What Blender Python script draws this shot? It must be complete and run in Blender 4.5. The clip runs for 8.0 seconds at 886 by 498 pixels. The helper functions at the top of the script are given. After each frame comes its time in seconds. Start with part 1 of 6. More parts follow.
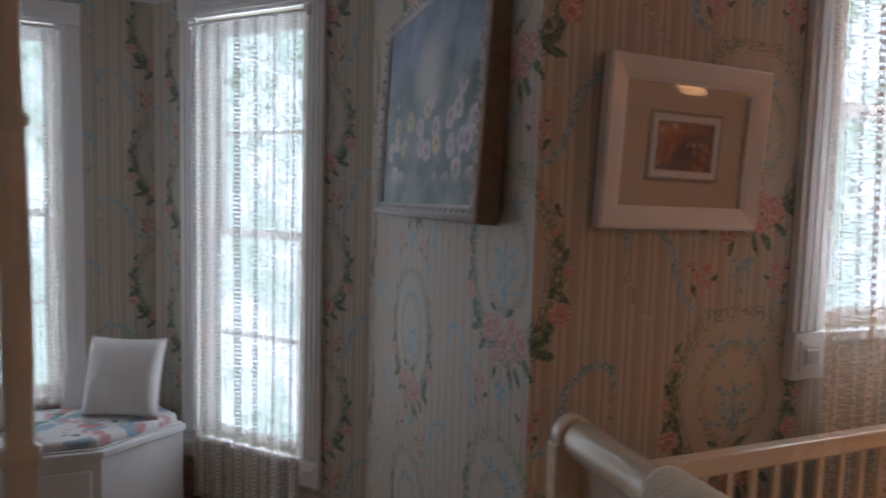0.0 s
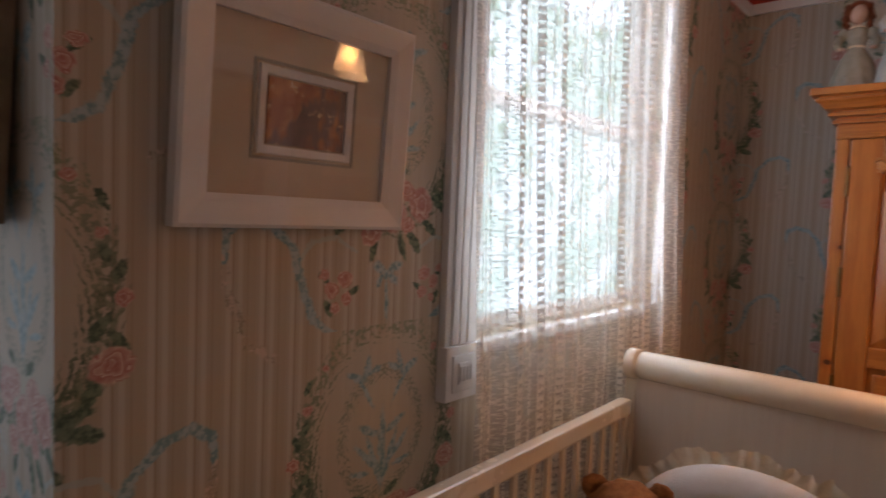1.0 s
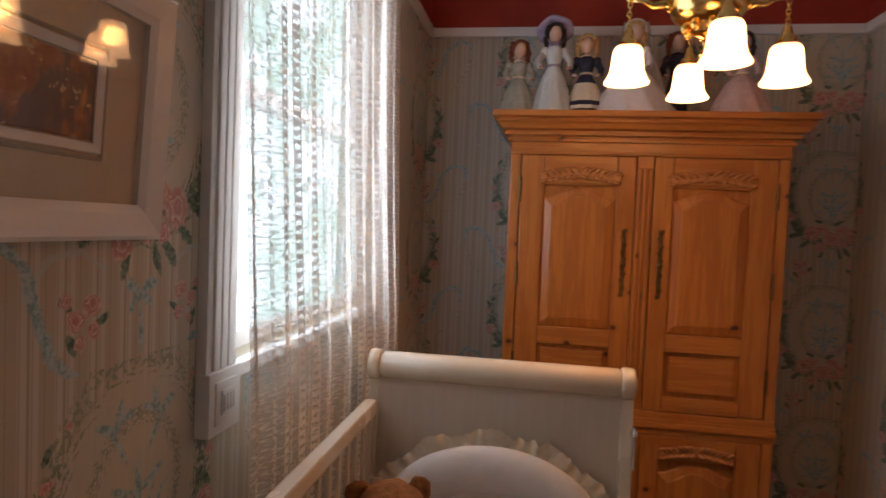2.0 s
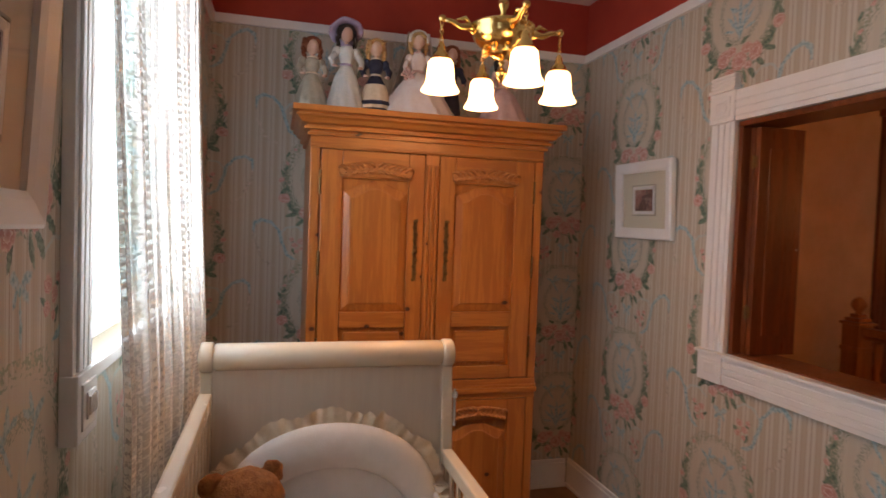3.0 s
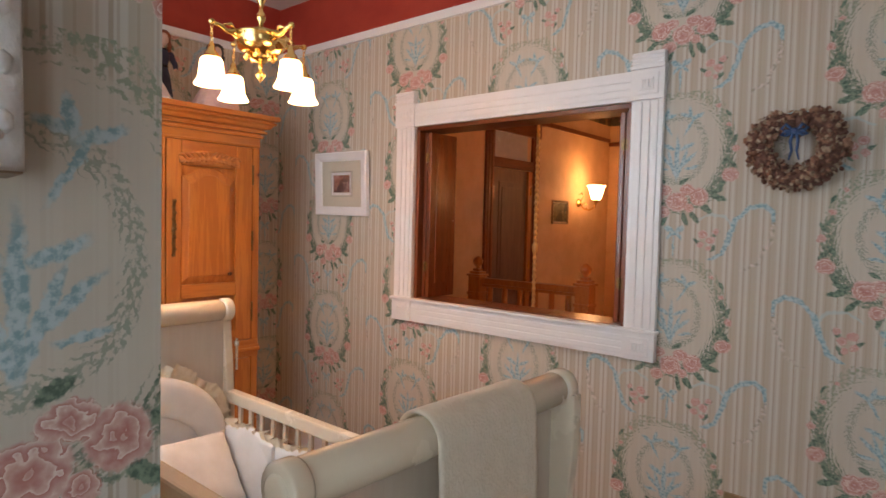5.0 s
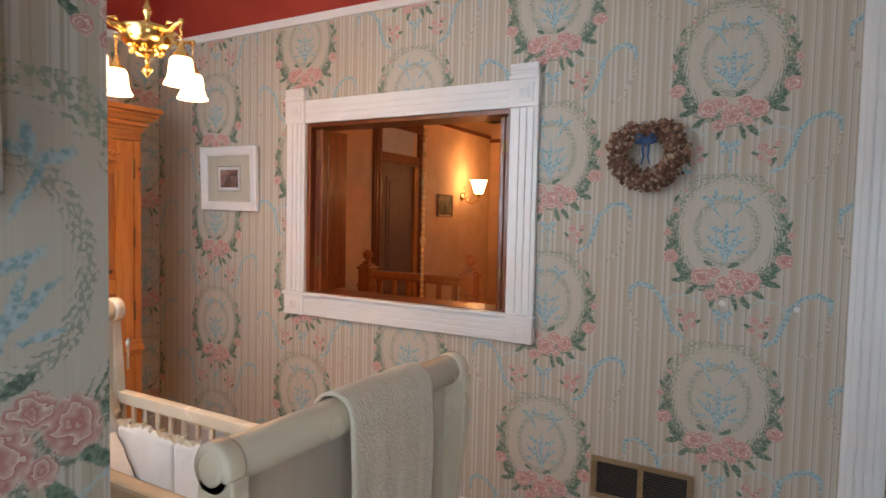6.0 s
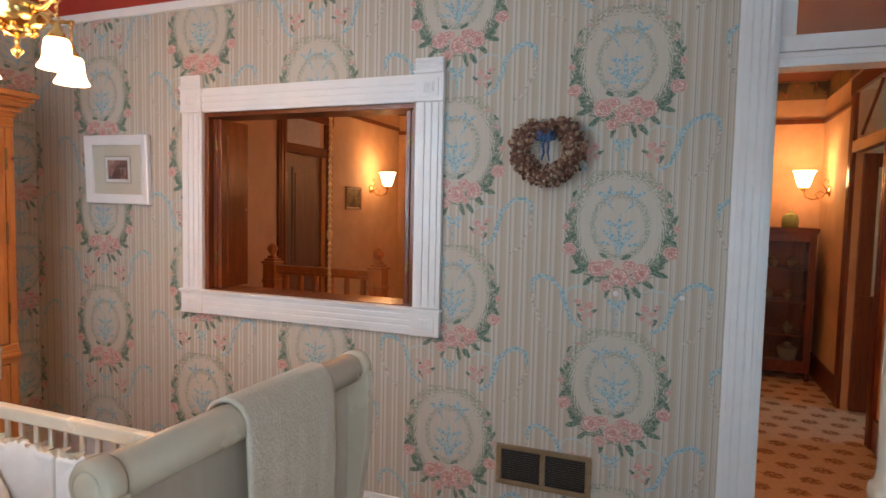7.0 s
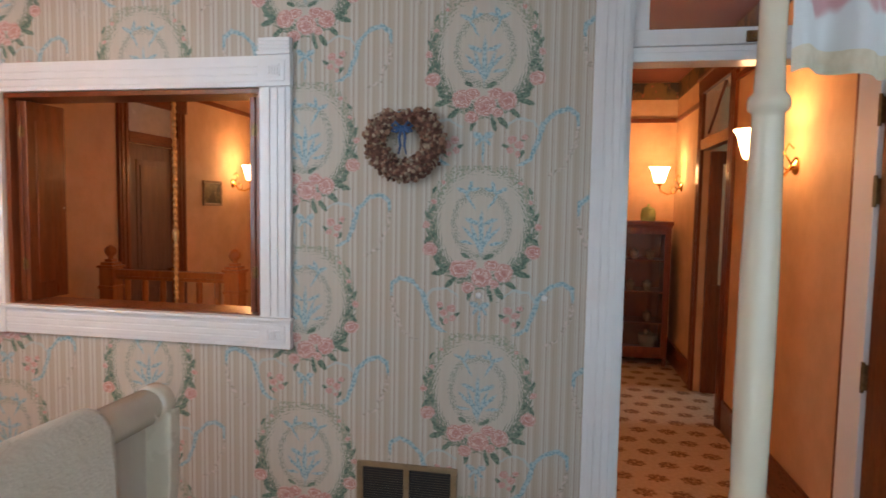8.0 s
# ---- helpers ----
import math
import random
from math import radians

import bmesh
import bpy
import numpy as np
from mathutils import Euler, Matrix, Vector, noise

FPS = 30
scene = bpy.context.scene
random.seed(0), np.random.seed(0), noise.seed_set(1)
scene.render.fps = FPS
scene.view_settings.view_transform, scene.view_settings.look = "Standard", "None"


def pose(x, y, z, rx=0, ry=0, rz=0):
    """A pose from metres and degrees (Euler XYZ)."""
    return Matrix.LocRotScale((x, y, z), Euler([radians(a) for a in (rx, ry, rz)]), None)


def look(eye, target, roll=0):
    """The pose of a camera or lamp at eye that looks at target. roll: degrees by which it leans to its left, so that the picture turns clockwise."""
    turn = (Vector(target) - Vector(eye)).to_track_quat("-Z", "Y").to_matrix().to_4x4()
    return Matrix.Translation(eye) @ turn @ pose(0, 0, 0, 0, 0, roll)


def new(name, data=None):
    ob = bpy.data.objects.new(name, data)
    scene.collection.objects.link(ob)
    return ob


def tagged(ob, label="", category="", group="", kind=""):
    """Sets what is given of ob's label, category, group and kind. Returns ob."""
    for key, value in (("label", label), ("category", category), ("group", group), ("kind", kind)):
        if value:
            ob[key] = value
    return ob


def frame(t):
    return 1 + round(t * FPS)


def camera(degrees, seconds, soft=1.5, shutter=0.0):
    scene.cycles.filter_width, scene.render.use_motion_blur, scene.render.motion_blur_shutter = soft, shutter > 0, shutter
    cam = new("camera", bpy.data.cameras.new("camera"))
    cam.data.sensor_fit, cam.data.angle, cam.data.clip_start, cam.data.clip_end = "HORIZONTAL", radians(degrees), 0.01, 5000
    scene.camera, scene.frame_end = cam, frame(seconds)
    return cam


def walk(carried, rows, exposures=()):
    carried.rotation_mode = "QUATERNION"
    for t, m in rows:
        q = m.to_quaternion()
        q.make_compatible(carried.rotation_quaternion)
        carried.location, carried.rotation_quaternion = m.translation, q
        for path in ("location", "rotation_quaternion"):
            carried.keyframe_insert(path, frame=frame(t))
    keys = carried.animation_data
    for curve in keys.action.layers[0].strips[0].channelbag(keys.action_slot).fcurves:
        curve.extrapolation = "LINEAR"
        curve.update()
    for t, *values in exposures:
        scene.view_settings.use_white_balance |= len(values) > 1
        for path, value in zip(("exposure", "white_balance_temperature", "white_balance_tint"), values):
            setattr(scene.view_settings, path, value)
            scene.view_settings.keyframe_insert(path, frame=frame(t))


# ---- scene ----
cam = camera(72.4, 8.0, 1.5, 0.25)
METRES, EYE, TILT, LEAN, TURN = 2.2, 1.62, 0.0, 0.0, -20.6
ROWS = [
    (0.0, 0.0, 0.0, 0.0, 0.12, -4.49, -1.56),
    (0.5, 0.0816, 0.0919, -0.0083, -11.61, -4.15, -1.87),
    (1.0, 0.1231, 0.1767, -0.0052, -28.24, -3.57, -2.25),
    (1.5, 0.1022, 0.2256, -0.0071, -45.34, -2.89, -2.4),
    (2.0, 0.0651, 0.2763, -0.0031, -60.1, -2.46, -2.37),
    (3.5, -0.0828, 0.4327, -0.0221, -94.7, -2.16, -1.86),
    (4.0, -0.1266, 0.5015, -0.0305, -103.75, -2.27, -1.75),
    (4.5, -0.1805, 0.5609, -0.0353, -112.1, -2.34, -1.58),
    (5.0, -0.2449, 0.6224, -0.0383, -118.81, -2.5, -1.43),
    (6.5, -0.2955, 0.6735, -0.0236, -134.12, -3.41, -1.24),
    (7.0, -0.2972, 0.6632, -0.0221, -138.07, -3.72, -1.24),
    (7.5, -0.2826, 0.6182, -0.0187, -142.69, -3.96, -1.16),
    (8.0, -0.2804, 0.5562, -0.0144, -149.08, -4.07, -0.99),
]
EXPOSURES = [
    (0.0, -0.3, 6900, 30), (1.0, -0.25, 7200, 30), (2.0, -0.25, 7300, 28), (3.3, 0.4, 7200, 24),
    (4.0, 0.62, 7150, 23), (5.0, 1.0, 7050, 22), (6.5, 1.10, 6500, 17), (8.0, 1.10, 6350, 17),
]
walk(cam, [(t, pose(0, 0, EYE, TILT, LEAN, TURN) @ pose(METRES * x, METRES * y, METRES * z, 90 + pitch, roll, yaw)) for t, x, y, z, yaw, pitch, roll in ROWS], EXPOSURES)

# ---- world and light ----
world = bpy.data.worlds.new("sky")
scene.world = world
world.use_nodes = True
sky = world.node_tree.nodes.new("ShaderNodeTexSky")
sky.sky_type, sky.sun_disc = "NISHITA", False
sky.sun_elevation, sky.sun_rotation = radians(48), radians(250)
world.node_tree.links.new(sky.outputs[0], world.node_tree.nodes["Background"].inputs[0])
world.node_tree.nodes["Background"].inputs[1].default_value = 0.1
sun = new("sun", bpy.data.lights.new("sun", "SUN"))
sun.data.energy, sun.data.angle, sun.data.color = 1.0, radians(10), (1, 0.95, 0.88)
sun.matrix_world = look((0, 0, 8), (3, 2.2, 0))

WARM = (1.0, 0.50, 0.19)
GARDEN_GLOW = 3.7
SHADE_GLOW = 3.6
SCONCE_GLOW = 9.0
CHANDELIER_WATTS = 4.6
SCONCE_WATTS = 9.0


def bulb(name, place, watts, size=0.03):
    lamp = new(name, bpy.data.lights.new(name, "POINT"))
    lamp.data.energy, lamp.data.color, lamp.data.shadow_soft_size = watts, WARM, size
    lamp.location = place
    return lamp


def window_light(place, out, width, height, watts):
    """Sky light entering through a window's opening; out: the way outdoors."""
    lamp = new("window_light", bpy.data.lights.new("window_light", "AREA"))
    lamp.data.shape, lamp.data.size, lamp.data.size_y = "RECTANGLE", width, height
    lamp.data.energy, lamp.data.color = watts, (0.66, 0.83, 1.0)
    z_, y_ = Vector(out), Vector((0, 0, 1))
    x_ = y_.cross(z_)
    lamp.matrix_world = Matrix(((x_.x, y_.x, z_.x, place[0]), (x_.y, y_.y, z_.y, place[1]), (x_.z, y_.z, z_.z, place[2]), (0, 0, 0, 1)))


NORTH_WATTS, BAY_WATTS = 18.0, 11.5


# ---- node helpers ----
class Ex:
    """A value in a shader tree, with arithmetic."""
    tree = None

    def __init__(self, s):
        self.s = s

    def __add__(self, o): return op("ADD", self, o)
    def __radd__(self, o): return op("ADD", o, self)
    def __sub__(self, o): return op("SUBTRACT", self, o)
    def __rsub__(self, o): return op("SUBTRACT", o, self)
    def __mul__(self, o): return op("MULTIPLY", self, o)
    def __rmul__(self, o): return op("MULTIPLY", o, self)
    def __truediv__(self, o): return op("DIVIDE", self, o)
    def __neg__(self): return op("MULTIPLY", self, -1)


def feed(socket, v):
    if isinstance(v, Ex):
        Ex.tree.links.new(v.s, socket)
    elif isinstance(v, (tuple, list)) and len(v) == 3 and socket.type == "RGBA":
        socket.default_value = (*v, 1)
    else:
        socket.default_value = v


def op(kind, a, b=0.0, c=None, clamp=False):
    n = Ex.tree.nodes.new("ShaderNodeMath")
    n.operation, n.use_clamp = kind, clamp
    feed(n.inputs[0], a)
    feed(n.inputs[1], b)
    if c is not None:
        feed(n.inputs[2], c)
    return Ex(n.outputs[0])


def lo(*v):
    r = v[0]
    for x in v[1:]:
        r = op("MINIMUM", r, x)
    return r


def hi(*v):
    r = v[0]
    for x in v[1:]:
        r = op("MAXIMUM", r, x)
    return r


def step(v, a, b):
    """0 at a, 1 at b, smooth between."""
    n = Ex.tree.nodes.new("ShaderNodeMapRange")
    n.interpolation_type = "SMOOTHSTEP"
    feed(n.inputs[0], v)
    n.inputs[1].default_value, n.inputs[2].default_value = a, b
    return Ex(n.outputs[0])


def mix(f, a, b):
    n = Ex.tree.nodes.new("ShaderNodeMix")
    n.data_type = "RGBA"
    feed(n.inputs[0], f)
    feed(n.inputs[6], a)
    feed(n.inputs[7], b)
    return Ex(n.outputs[2])


def vec(x, y, z=0.0):
    n = Ex.tree.nodes.new("ShaderNodeCombineXYZ")
    for i, v in enumerate((x, y, z)):
        feed(n.inputs[i], v)
    return Ex(n.outputs[0])


def parts_of(v):
    n = Ex.tree.nodes.new("ShaderNodeSeparateXYZ")
    feed(n.inputs[0], v)
    return [Ex(o) for o in n.outputs]


def noise_of(p, scale, detail=3.0, rough=0.5, out=0):
    n = Ex.tree.nodes.new("ShaderNodeTexNoise")
    if p is not None:
        feed(n.inputs["Vector"], p)
    n.inputs["Scale"].default_value, n.inputs["Detail"].default_value, n.inputs["Roughness"].default_value = scale, detail, rough
    return Ex(n.outputs[out])


def scaled(p, sx, sy, sz):
    n = Ex.tree.nodes.new("ShaderNodeVectorMath")
    n.operation = "MULTIPLY"
    feed(n.inputs[0], p)
    n.inputs[1].default_value = (sx, sy, sz)
    return Ex(n.outputs[0])


def ellipse(p, cx, cy, rx, ry, turn=0.0):
    """Distance from an ellipse's centre, 1 on its edge."""
    n = Ex.tree.nodes.new("ShaderNodeMapping")
    n.vector_type = "TEXTURE"
    feed(n.inputs[0], p)
    n.inputs[1].default_value, n.inputs[2].default_value, n.inputs[3].default_value = (cx, cy, 0), (0, 0, radians(turn)), (rx, ry, 1)
    m = Ex.tree.nodes.new("ShaderNodeVectorMath")
    m.operation = "LENGTH"
    Ex.tree.links.new(n.outputs[0], m.inputs[0])
    return Ex(m.outputs["Value"])


def world_point():
    n = Ex.tree.nodes.new("ShaderNodeNewGeometry")
    return Ex(n.outputs["Position"]), Ex(n.outputs["Normal"])


def own_point():
    return Ex(Ex.tree.nodes.new("ShaderNodeTexCoord").outputs["Object"])


def begin(name):
    m = bpy.data.materials.new(name)
    m.use_nodes = True
    Ex.tree = m.node_tree
    return m


def finish(m, color, rough=0.5, metal=0.0, bump=None, depth=0.002, emit=None, glow=0.0, sub=0.0, coat=0.0):
    b = m.node_tree.nodes["Principled BSDF"]
    feed(b.inputs["Base Color"], color)
    feed(b.inputs["Roughness"], rough)
    feed(b.inputs["Metallic"], metal)
    if coat:
        b.inputs["Coat Weight"].default_value, b.inputs["Coat Roughness"].default_value = coat, 0.15
    if bump is not None:
        n = m.node_tree.nodes.new("ShaderNodeBump")
        n.inputs["Strength"].default_value, n.inputs["Distance"].default_value = 0.6, depth
        feed(n.inputs["Height"], bump)
        m.node_tree.links.new(n.outputs[0], b.inputs["Normal"])
    if emit is not None:
        feed(b.inputs["Emission Color"], emit)
        b.inputs["Emission Strength"].default_value = glow
    return m


# ---- materials ----
def wallpaper_material():
    """Striped paper with a half-drop repeat of rose medallions, garlands and blue ribbons."""
    m = begin("wallpaper")
    pos, nor = world_point()
    x, y, z = parts_of(pos)
    nx, ny, nz = parts_of(nor)
    W, H = 0.732, 0.665
    u = nx * y - ny * x - (0.56 - 0.69 * ny + 1.86 * nx)
    v = z - (1.3125 + 0.1875 * ny - 0.155 * nx)
    wx, wy, _ = parts_of(noise_of(pos, 26.0, 3.0, 0.6, 1))
    fx, fy, _ = parts_of(noise_of(pos, 110.0, 2.0, 0.6, 1))
    col = op("FLOOR", u / W + 0.5)
    cu = u - col * W
    odd = op("MODULO", op("ABSOLUTE", col), 2.0)
    cv = op("WRAP", v + odd * (H / 2) + 0.085, H / 2, -H / 2) - 0.085
    pu = cu + (wx - 0.5) * 0.018 + (fx - 0.5) * 0.012
    pv = cv + (wy - 0.5) * 0.018 + (fy - 0.5) * 0.012
    au = op("ABSOLUTE", pu)
    p = vec(au, pv)
    q = vec(pu, pv)
    grain = noise_of(pos, 70.0, 4.0, 0.6)
    leafy = noise_of(pos, 95.0, 2.0, 0.6)
    # stripes
    wide = op("PINGPONG", u + 0.009, 0.0305)
    fine = op("PINGPONG", u + 0.002, 0.0102)
    paper = mix(step(wide, 0.012, 0.015), (0.515, 0.445, 0.35), (0.61, 0.57, 0.50))
    paper = mix(step(fine, 0.0080, 0.0092) * 0.5, paper, (0.40, 0.315, 0.225))
    paper = mix(step(wide, 0.0270, 0.0288) * 0.8, paper, (0.40, 0.315, 0.225))
    # oval ground
    oval = ellipse(q, 0, 0.015, 0.195, 0.228)
    paper = mix(step(oval, 1.0, 0.90) * 0.85, paper, (0.590, 0.540, 0.455))

    def ring(rx, ry, count, length, width, tip):
        """Leaves repeated round an oval, leaning by tip."""
        angle = op("ARCTAN2", (pv - 0.02) / ry, au / rx)
        r = ellipse(p, 0, 0.02, rx, ry)
        k = op("PINGPONG", angle * (count / 6.2832) + tip * (r - 1.0), 0.5) * 2.0 - 0.5
        e = op("ABSOLUTE", r - 1.0) / width
        return op("SQRT", k * k / (length * length) + e * e)
    pale = lo(ring(0.112, 0.132, 24.0, 0.34, 0.12, 5.0), ring(0.106, 0.126, 17.0, 0.30, 0.17, -6.0))
    color = mix(step(pale, 1.0, 0.6) * 0.75 * step(leafy, 0.38, 0.54), paper, (0.22, 0.28, 0.215))
    # outer garland, denser towards the roses
    dense = step(pv, 0.20, -0.02)
    outer = lo(ring(0.196, 0.230, 23.0, 0.40, 0.100, 6.0), ring(0.204, 0.234, 17.0, 0.42, 0.14, -7.0), ring(0.188, 0.224, 13.0, 0.34, 0.17, 9.0))
    color = mix(step(outer, 1.0, 0.6) * step(leafy + dense * 0.10, 0.44, 0.58), color, mix(dense * step(grain, 0.35, 0.6), (0.29, 0.335, 0.24), (0.10, 0.165, 0.115)))

    # blue plume, bows and ribbons
    plume = lo(ellipse(q, 0.0, -0.015, 0.011, 0.095), ellipse(p, 0.020, -0.040, 0.009, 0.070, -20), ellipse(p, 0.042, -0.025, 0.008, 0.052, -45), ellipse(p, 0.036, 0.030, 0.034, 0.010, 25), ellipse(p, 0.058, -0.055, 0.030, 0.007, 10),
               ellipse(p, 0.048, 0.115, 0.006, 0.050, -32), ellipse(p, 0.074, 0.148, 0.030, 0.009, 25), ellipse(p, 0.046, 0.162, 0.009, 0.028, 15), ellipse(p, 0.028, 0.155, 0.022, 0.008, -20))
    bow = lo(ellipse(p, 0.022, -0.300, 0.022, 0.013, 25), ellipse(p, 0.018, -0.326, 0.008, 0.020, 35), ellipse(q, 0, -0.315, 0.010, 0.012), ellipse(q, 0, -0.366, 0.0055, 0.052))

    def seg(ax, ay, bx, by, w):
        """Distance from a straight stroke, 1 on its edge."""
        ba = Vector((bx - ax, by - ay, 0))
        def vm(kind, first, second):
            n = Ex.tree.nodes.new("ShaderNodeVectorMath")
            n.operation = kind
            feed(n.inputs[0], first)
            feed(n.inputs[1], second)
            return n
        pa = Ex(vm("SUBTRACT", p, (ax, ay, 0)).outputs[0])
        k = op("MULTIPLY", Ex(vm("DOT_PRODUCT", pa, tuple(ba)).outputs["Value"]), 1.0 / ba.length_squared, clamp=True)
        foot = Ex(vm("MULTIPLY", vec(k, k, k), tuple(ba)).outputs[0])
        return Ex(vm("DISTANCE", pa, foot).outputs["Value"]) * (1.0 / w)

    def stroke(points, widths):
        return lo(*[seg(*a, *b, w) for a, b, w in zip(points, points[1:], widths)])
    swag = stroke([(0.362, -0.272), (0.356, -0.225), (0.322, -0.203), (0.275, -0.216), (0.228, -0.262), (0.212, -0.322), (0.185, -0.390), (0.125, -0.428)], [0.009, 0.011, 0.010, 0.009, 0.011, 0.010, 0.009])
    loop = stroke([(0.085, -0.268), (0.135, -0.238), (0.190, -0.246), (0.218, -0.280)], [0.0055, 0.007, 0.0065])
    ribbon = lo(plume, bow, swag)
    ribbon_tint = mix(step(leafy, 0.34, 0.62), (0.145, 0.335, 0.40), (0.45, 0.60, 0.63))
    color = mix(step(loop, 1.0, 0.5) * 0.6, color, (0.46, 0.59, 0.60))
    color = mix(step(ribbon, 1.15, 0.6) * 0.9 * step(grain, 0.14, 0.34), color, ribbon_tint)
    # hanging sprays of small flowers below the hooks
    beads = lo(stroke([(0.364, -0.275), (0.352, -0.335), (0.322, -0.395)], [0.013, 0.012]), stroke([(0.318, 0.246), (0.255, 0.212)], [0.009]))
    color = mix(step(beads, 1.0, 0.5) * step(leafy, 0.44, 0.53), color, mix(step(grain, 0.45, 0.58), (0.68, 0.58, 0.52), (0.34, 0.31, 0.24)))
    # leaves round the roses
    leaves = lo(ellipse(p, 0.150, -0.150, 0.036, 0.012, 15), ellipse(p, 0.165, -0.175, 0.036, 0.013, -15), ellipse(p, 0.176, -0.120, 0.012, 0.032, -25), ellipse(p, 0.040, -0.258, 0.011, 0.034, 18), ellipse(q, 0.075, -0.250, 0.013, 0.034, 40),
                ellipse(p, 0.118, -0.215, 0.034, 0.012, -40), ellipse(p, 0.212, -0.048, 0.011, 0.026, 35), ellipse(p, 0.186, -0.030, 0.011, 0.024, -35), ellipse(p, 0.215, 0.050, 0.009, 0.022, -30), ellipse(p, 0.195, 0.075, 0.009, 0.020, 30),
                ellipse(p, 0.160, -0.315, 0.022, 0.008, 40), ellipse(p, 0.092, -0.345, 0.022, 0.008, -30), ellipse(p, 0.150, -0.372, 0.009, 0.020, -30), ellipse(q, 0.030, -0.108, 0.026, 0.010, 30), ellipse(q, -0.060, -0.105, 0.022, 0.009, -20),
                ellipse(p, 0.190, 0.150, 0.008, 0.018, 30))
    color = mix(step(leaves, 1.0, 0.72), color, mix(step(leafy, 0.34, 0.64), (0.045, 0.105, 0.078), (0.20, 0.29, 0.205)))
    # roses
    rose = lo(ellipse(q, 0.005, -0.190, 0.048, 0.043), ellipse(q, -0.086, -0.162, 0.044, 0.040), ellipse(q, 0.092, -0.170, 0.040, 0.040), ellipse(q, -0.048, -0.232, 0.030, 0.026), ellipse(p, 0.045, -0.142, 0.034, 0.024), ellipse(q, 0.055, -0.215, 0.022, 0.020),
              ellipse(p, 0.203, -0.085, 0.035, 0.030), ellipse(p, 0.220, 0.012, 0.016, 0.014), ellipse(p, 0.190, 0.105, 0.012, 0.010), ellipse(p, 0.150, 0.180, 0.010, 0.009),
              ellipse(p, 0.112, -0.318, 0.020, 0.018), ellipse(p, 0.142, -0.338, 0.019, 0.017), ellipse(p, 0.106, -0.358, 0.016, 0.015), ellipse(p, 0.160, -0.308, 0.014, 0.013), ellipse(p, 0.135, -0.372, 0.013, 0.012))
    cells = Ex.tree.nodes.new("ShaderNodeTexVoronoi")
    cells.feature = "SMOOTH_F1"
    cells.inputs["Scale"].default_value, cells.inputs["Smoothness"].default_value = 58.0, 0.35
    warp = Ex.tree.nodes.new("ShaderNodeVectorMath")
    warp.operation = "MULTIPLY_ADD"
    feed(warp.inputs[0], noise_of(pos, 45.0, 2.0, 0.5, 1))
    warp.inputs[1].default_value = (0.022, 0.022, 0.022)
    feed(warp.inputs[2], pos)
    Ex.tree.links.new(warp.outputs[0], cells.inputs["Vector"])
    petal = Ex(cells.outputs["Distance"])
    fold = op("FRACT", rose * 2.3 + petal * 1.5)
    tint = mix(fold, (0.50, 0.195, 0.165), (0.72, 0.52, 0.46))
    tint = mix(step(fold, 0.72, 0.98) * step(leafy, 0.30, 0.55), tint, (0.80, 0.68, 0.62))
    tint = mix(step(rose, 0.45, 0.10) * 0.5, tint, (0.50, 0.19, 0.16))
    color = mix(step(rose, 1.0, 0.80), color, tint)
    worn = noise_of(pos, 1.7, 3.0, 0.6)
    color = mix(step(worn, 0.35, 0.75) * 0.14, color, (0.44, 0.37, 0.29))
    return finish(m, color, 0.62, 0, grain, 0.0004)


def plain(name, a, b, rough=0.5, scale=14.0, metal=0.0, depth=0.0006, coat=0.0, fine=120.0):
    m = begin(name)
    p = own_point()
    n = noise_of(p, scale, 4.0, 0.6)
    f = noise_of(p, fine, 3.0, 0.6)
    return finish(m, mix(step(n, 0.25, 0.75), a, b), rough + (n - 0.5) * 0.15, metal, f + n * 0.5, depth, coat=coat)


def wood(name, dark, light, grain_axis="z", knots=True, rough=0.38, scale=1.0, coat=0.25):
    m = begin(name)
    p = own_point()
    info = Ex(Ex.tree.nodes.new("ShaderNodeObjectInfo").outputs["Random"])
    x, y, z = parts_of(p)
    s = {"x": (1.2, 16, 16), "y": (16, 1.2, 16), "z": (16, 16, 1.2)}[grain_axis]
    q = scaled(vec(x + info * 3.1, y + info * 5.7, z + info * 2.3), *[k * scale for k in s])
    a = noise_of(q, 1.6, 5.0, 0.62)
    rings = op("SINE", a * 22.0 + noise_of(q, 4.0, 2.0, 0.5) * 3.0)
    fibre = noise_of(q, 14.0, 3.0, 0.65)
    color = mix(step(rings, -1.0, 1.0) * 0.32 + a * 0.45 + 0.18, dark, light)
    color = mix(step(fibre, 0.50, 0.78) * 0.18, color, dark)
    if knots:
        v = Ex.tree.nodes.new("ShaderNodeTexVoronoi")
        v.voronoi_dimensions = "2D"
        v.inputs["Scale"].default_value = 3.6
        feed(v.inputs["Vector"], vec(y + x + info * 5.7 + (fibre - 0.5) * 0.01, z * 1.25 + info * 2.3))
        keep = step(parts_of(Ex(v.outputs["Color"]))[0], 0.42, 0.45)
        color = mix(step(Ex(v.outputs["Distance"]), 0.16, 0.05) * keep * 0.45, color, dark)
        color = mix(step(Ex(v.outputs["Distance"]), 0.060, 0.030) * keep, color, (0.075, 0.020, 0.009))
    return finish(m, color, rough + (fibre - 0.5) * 0.2, 0, fibre + rings * 0.15, 0.0005, coat=coat)


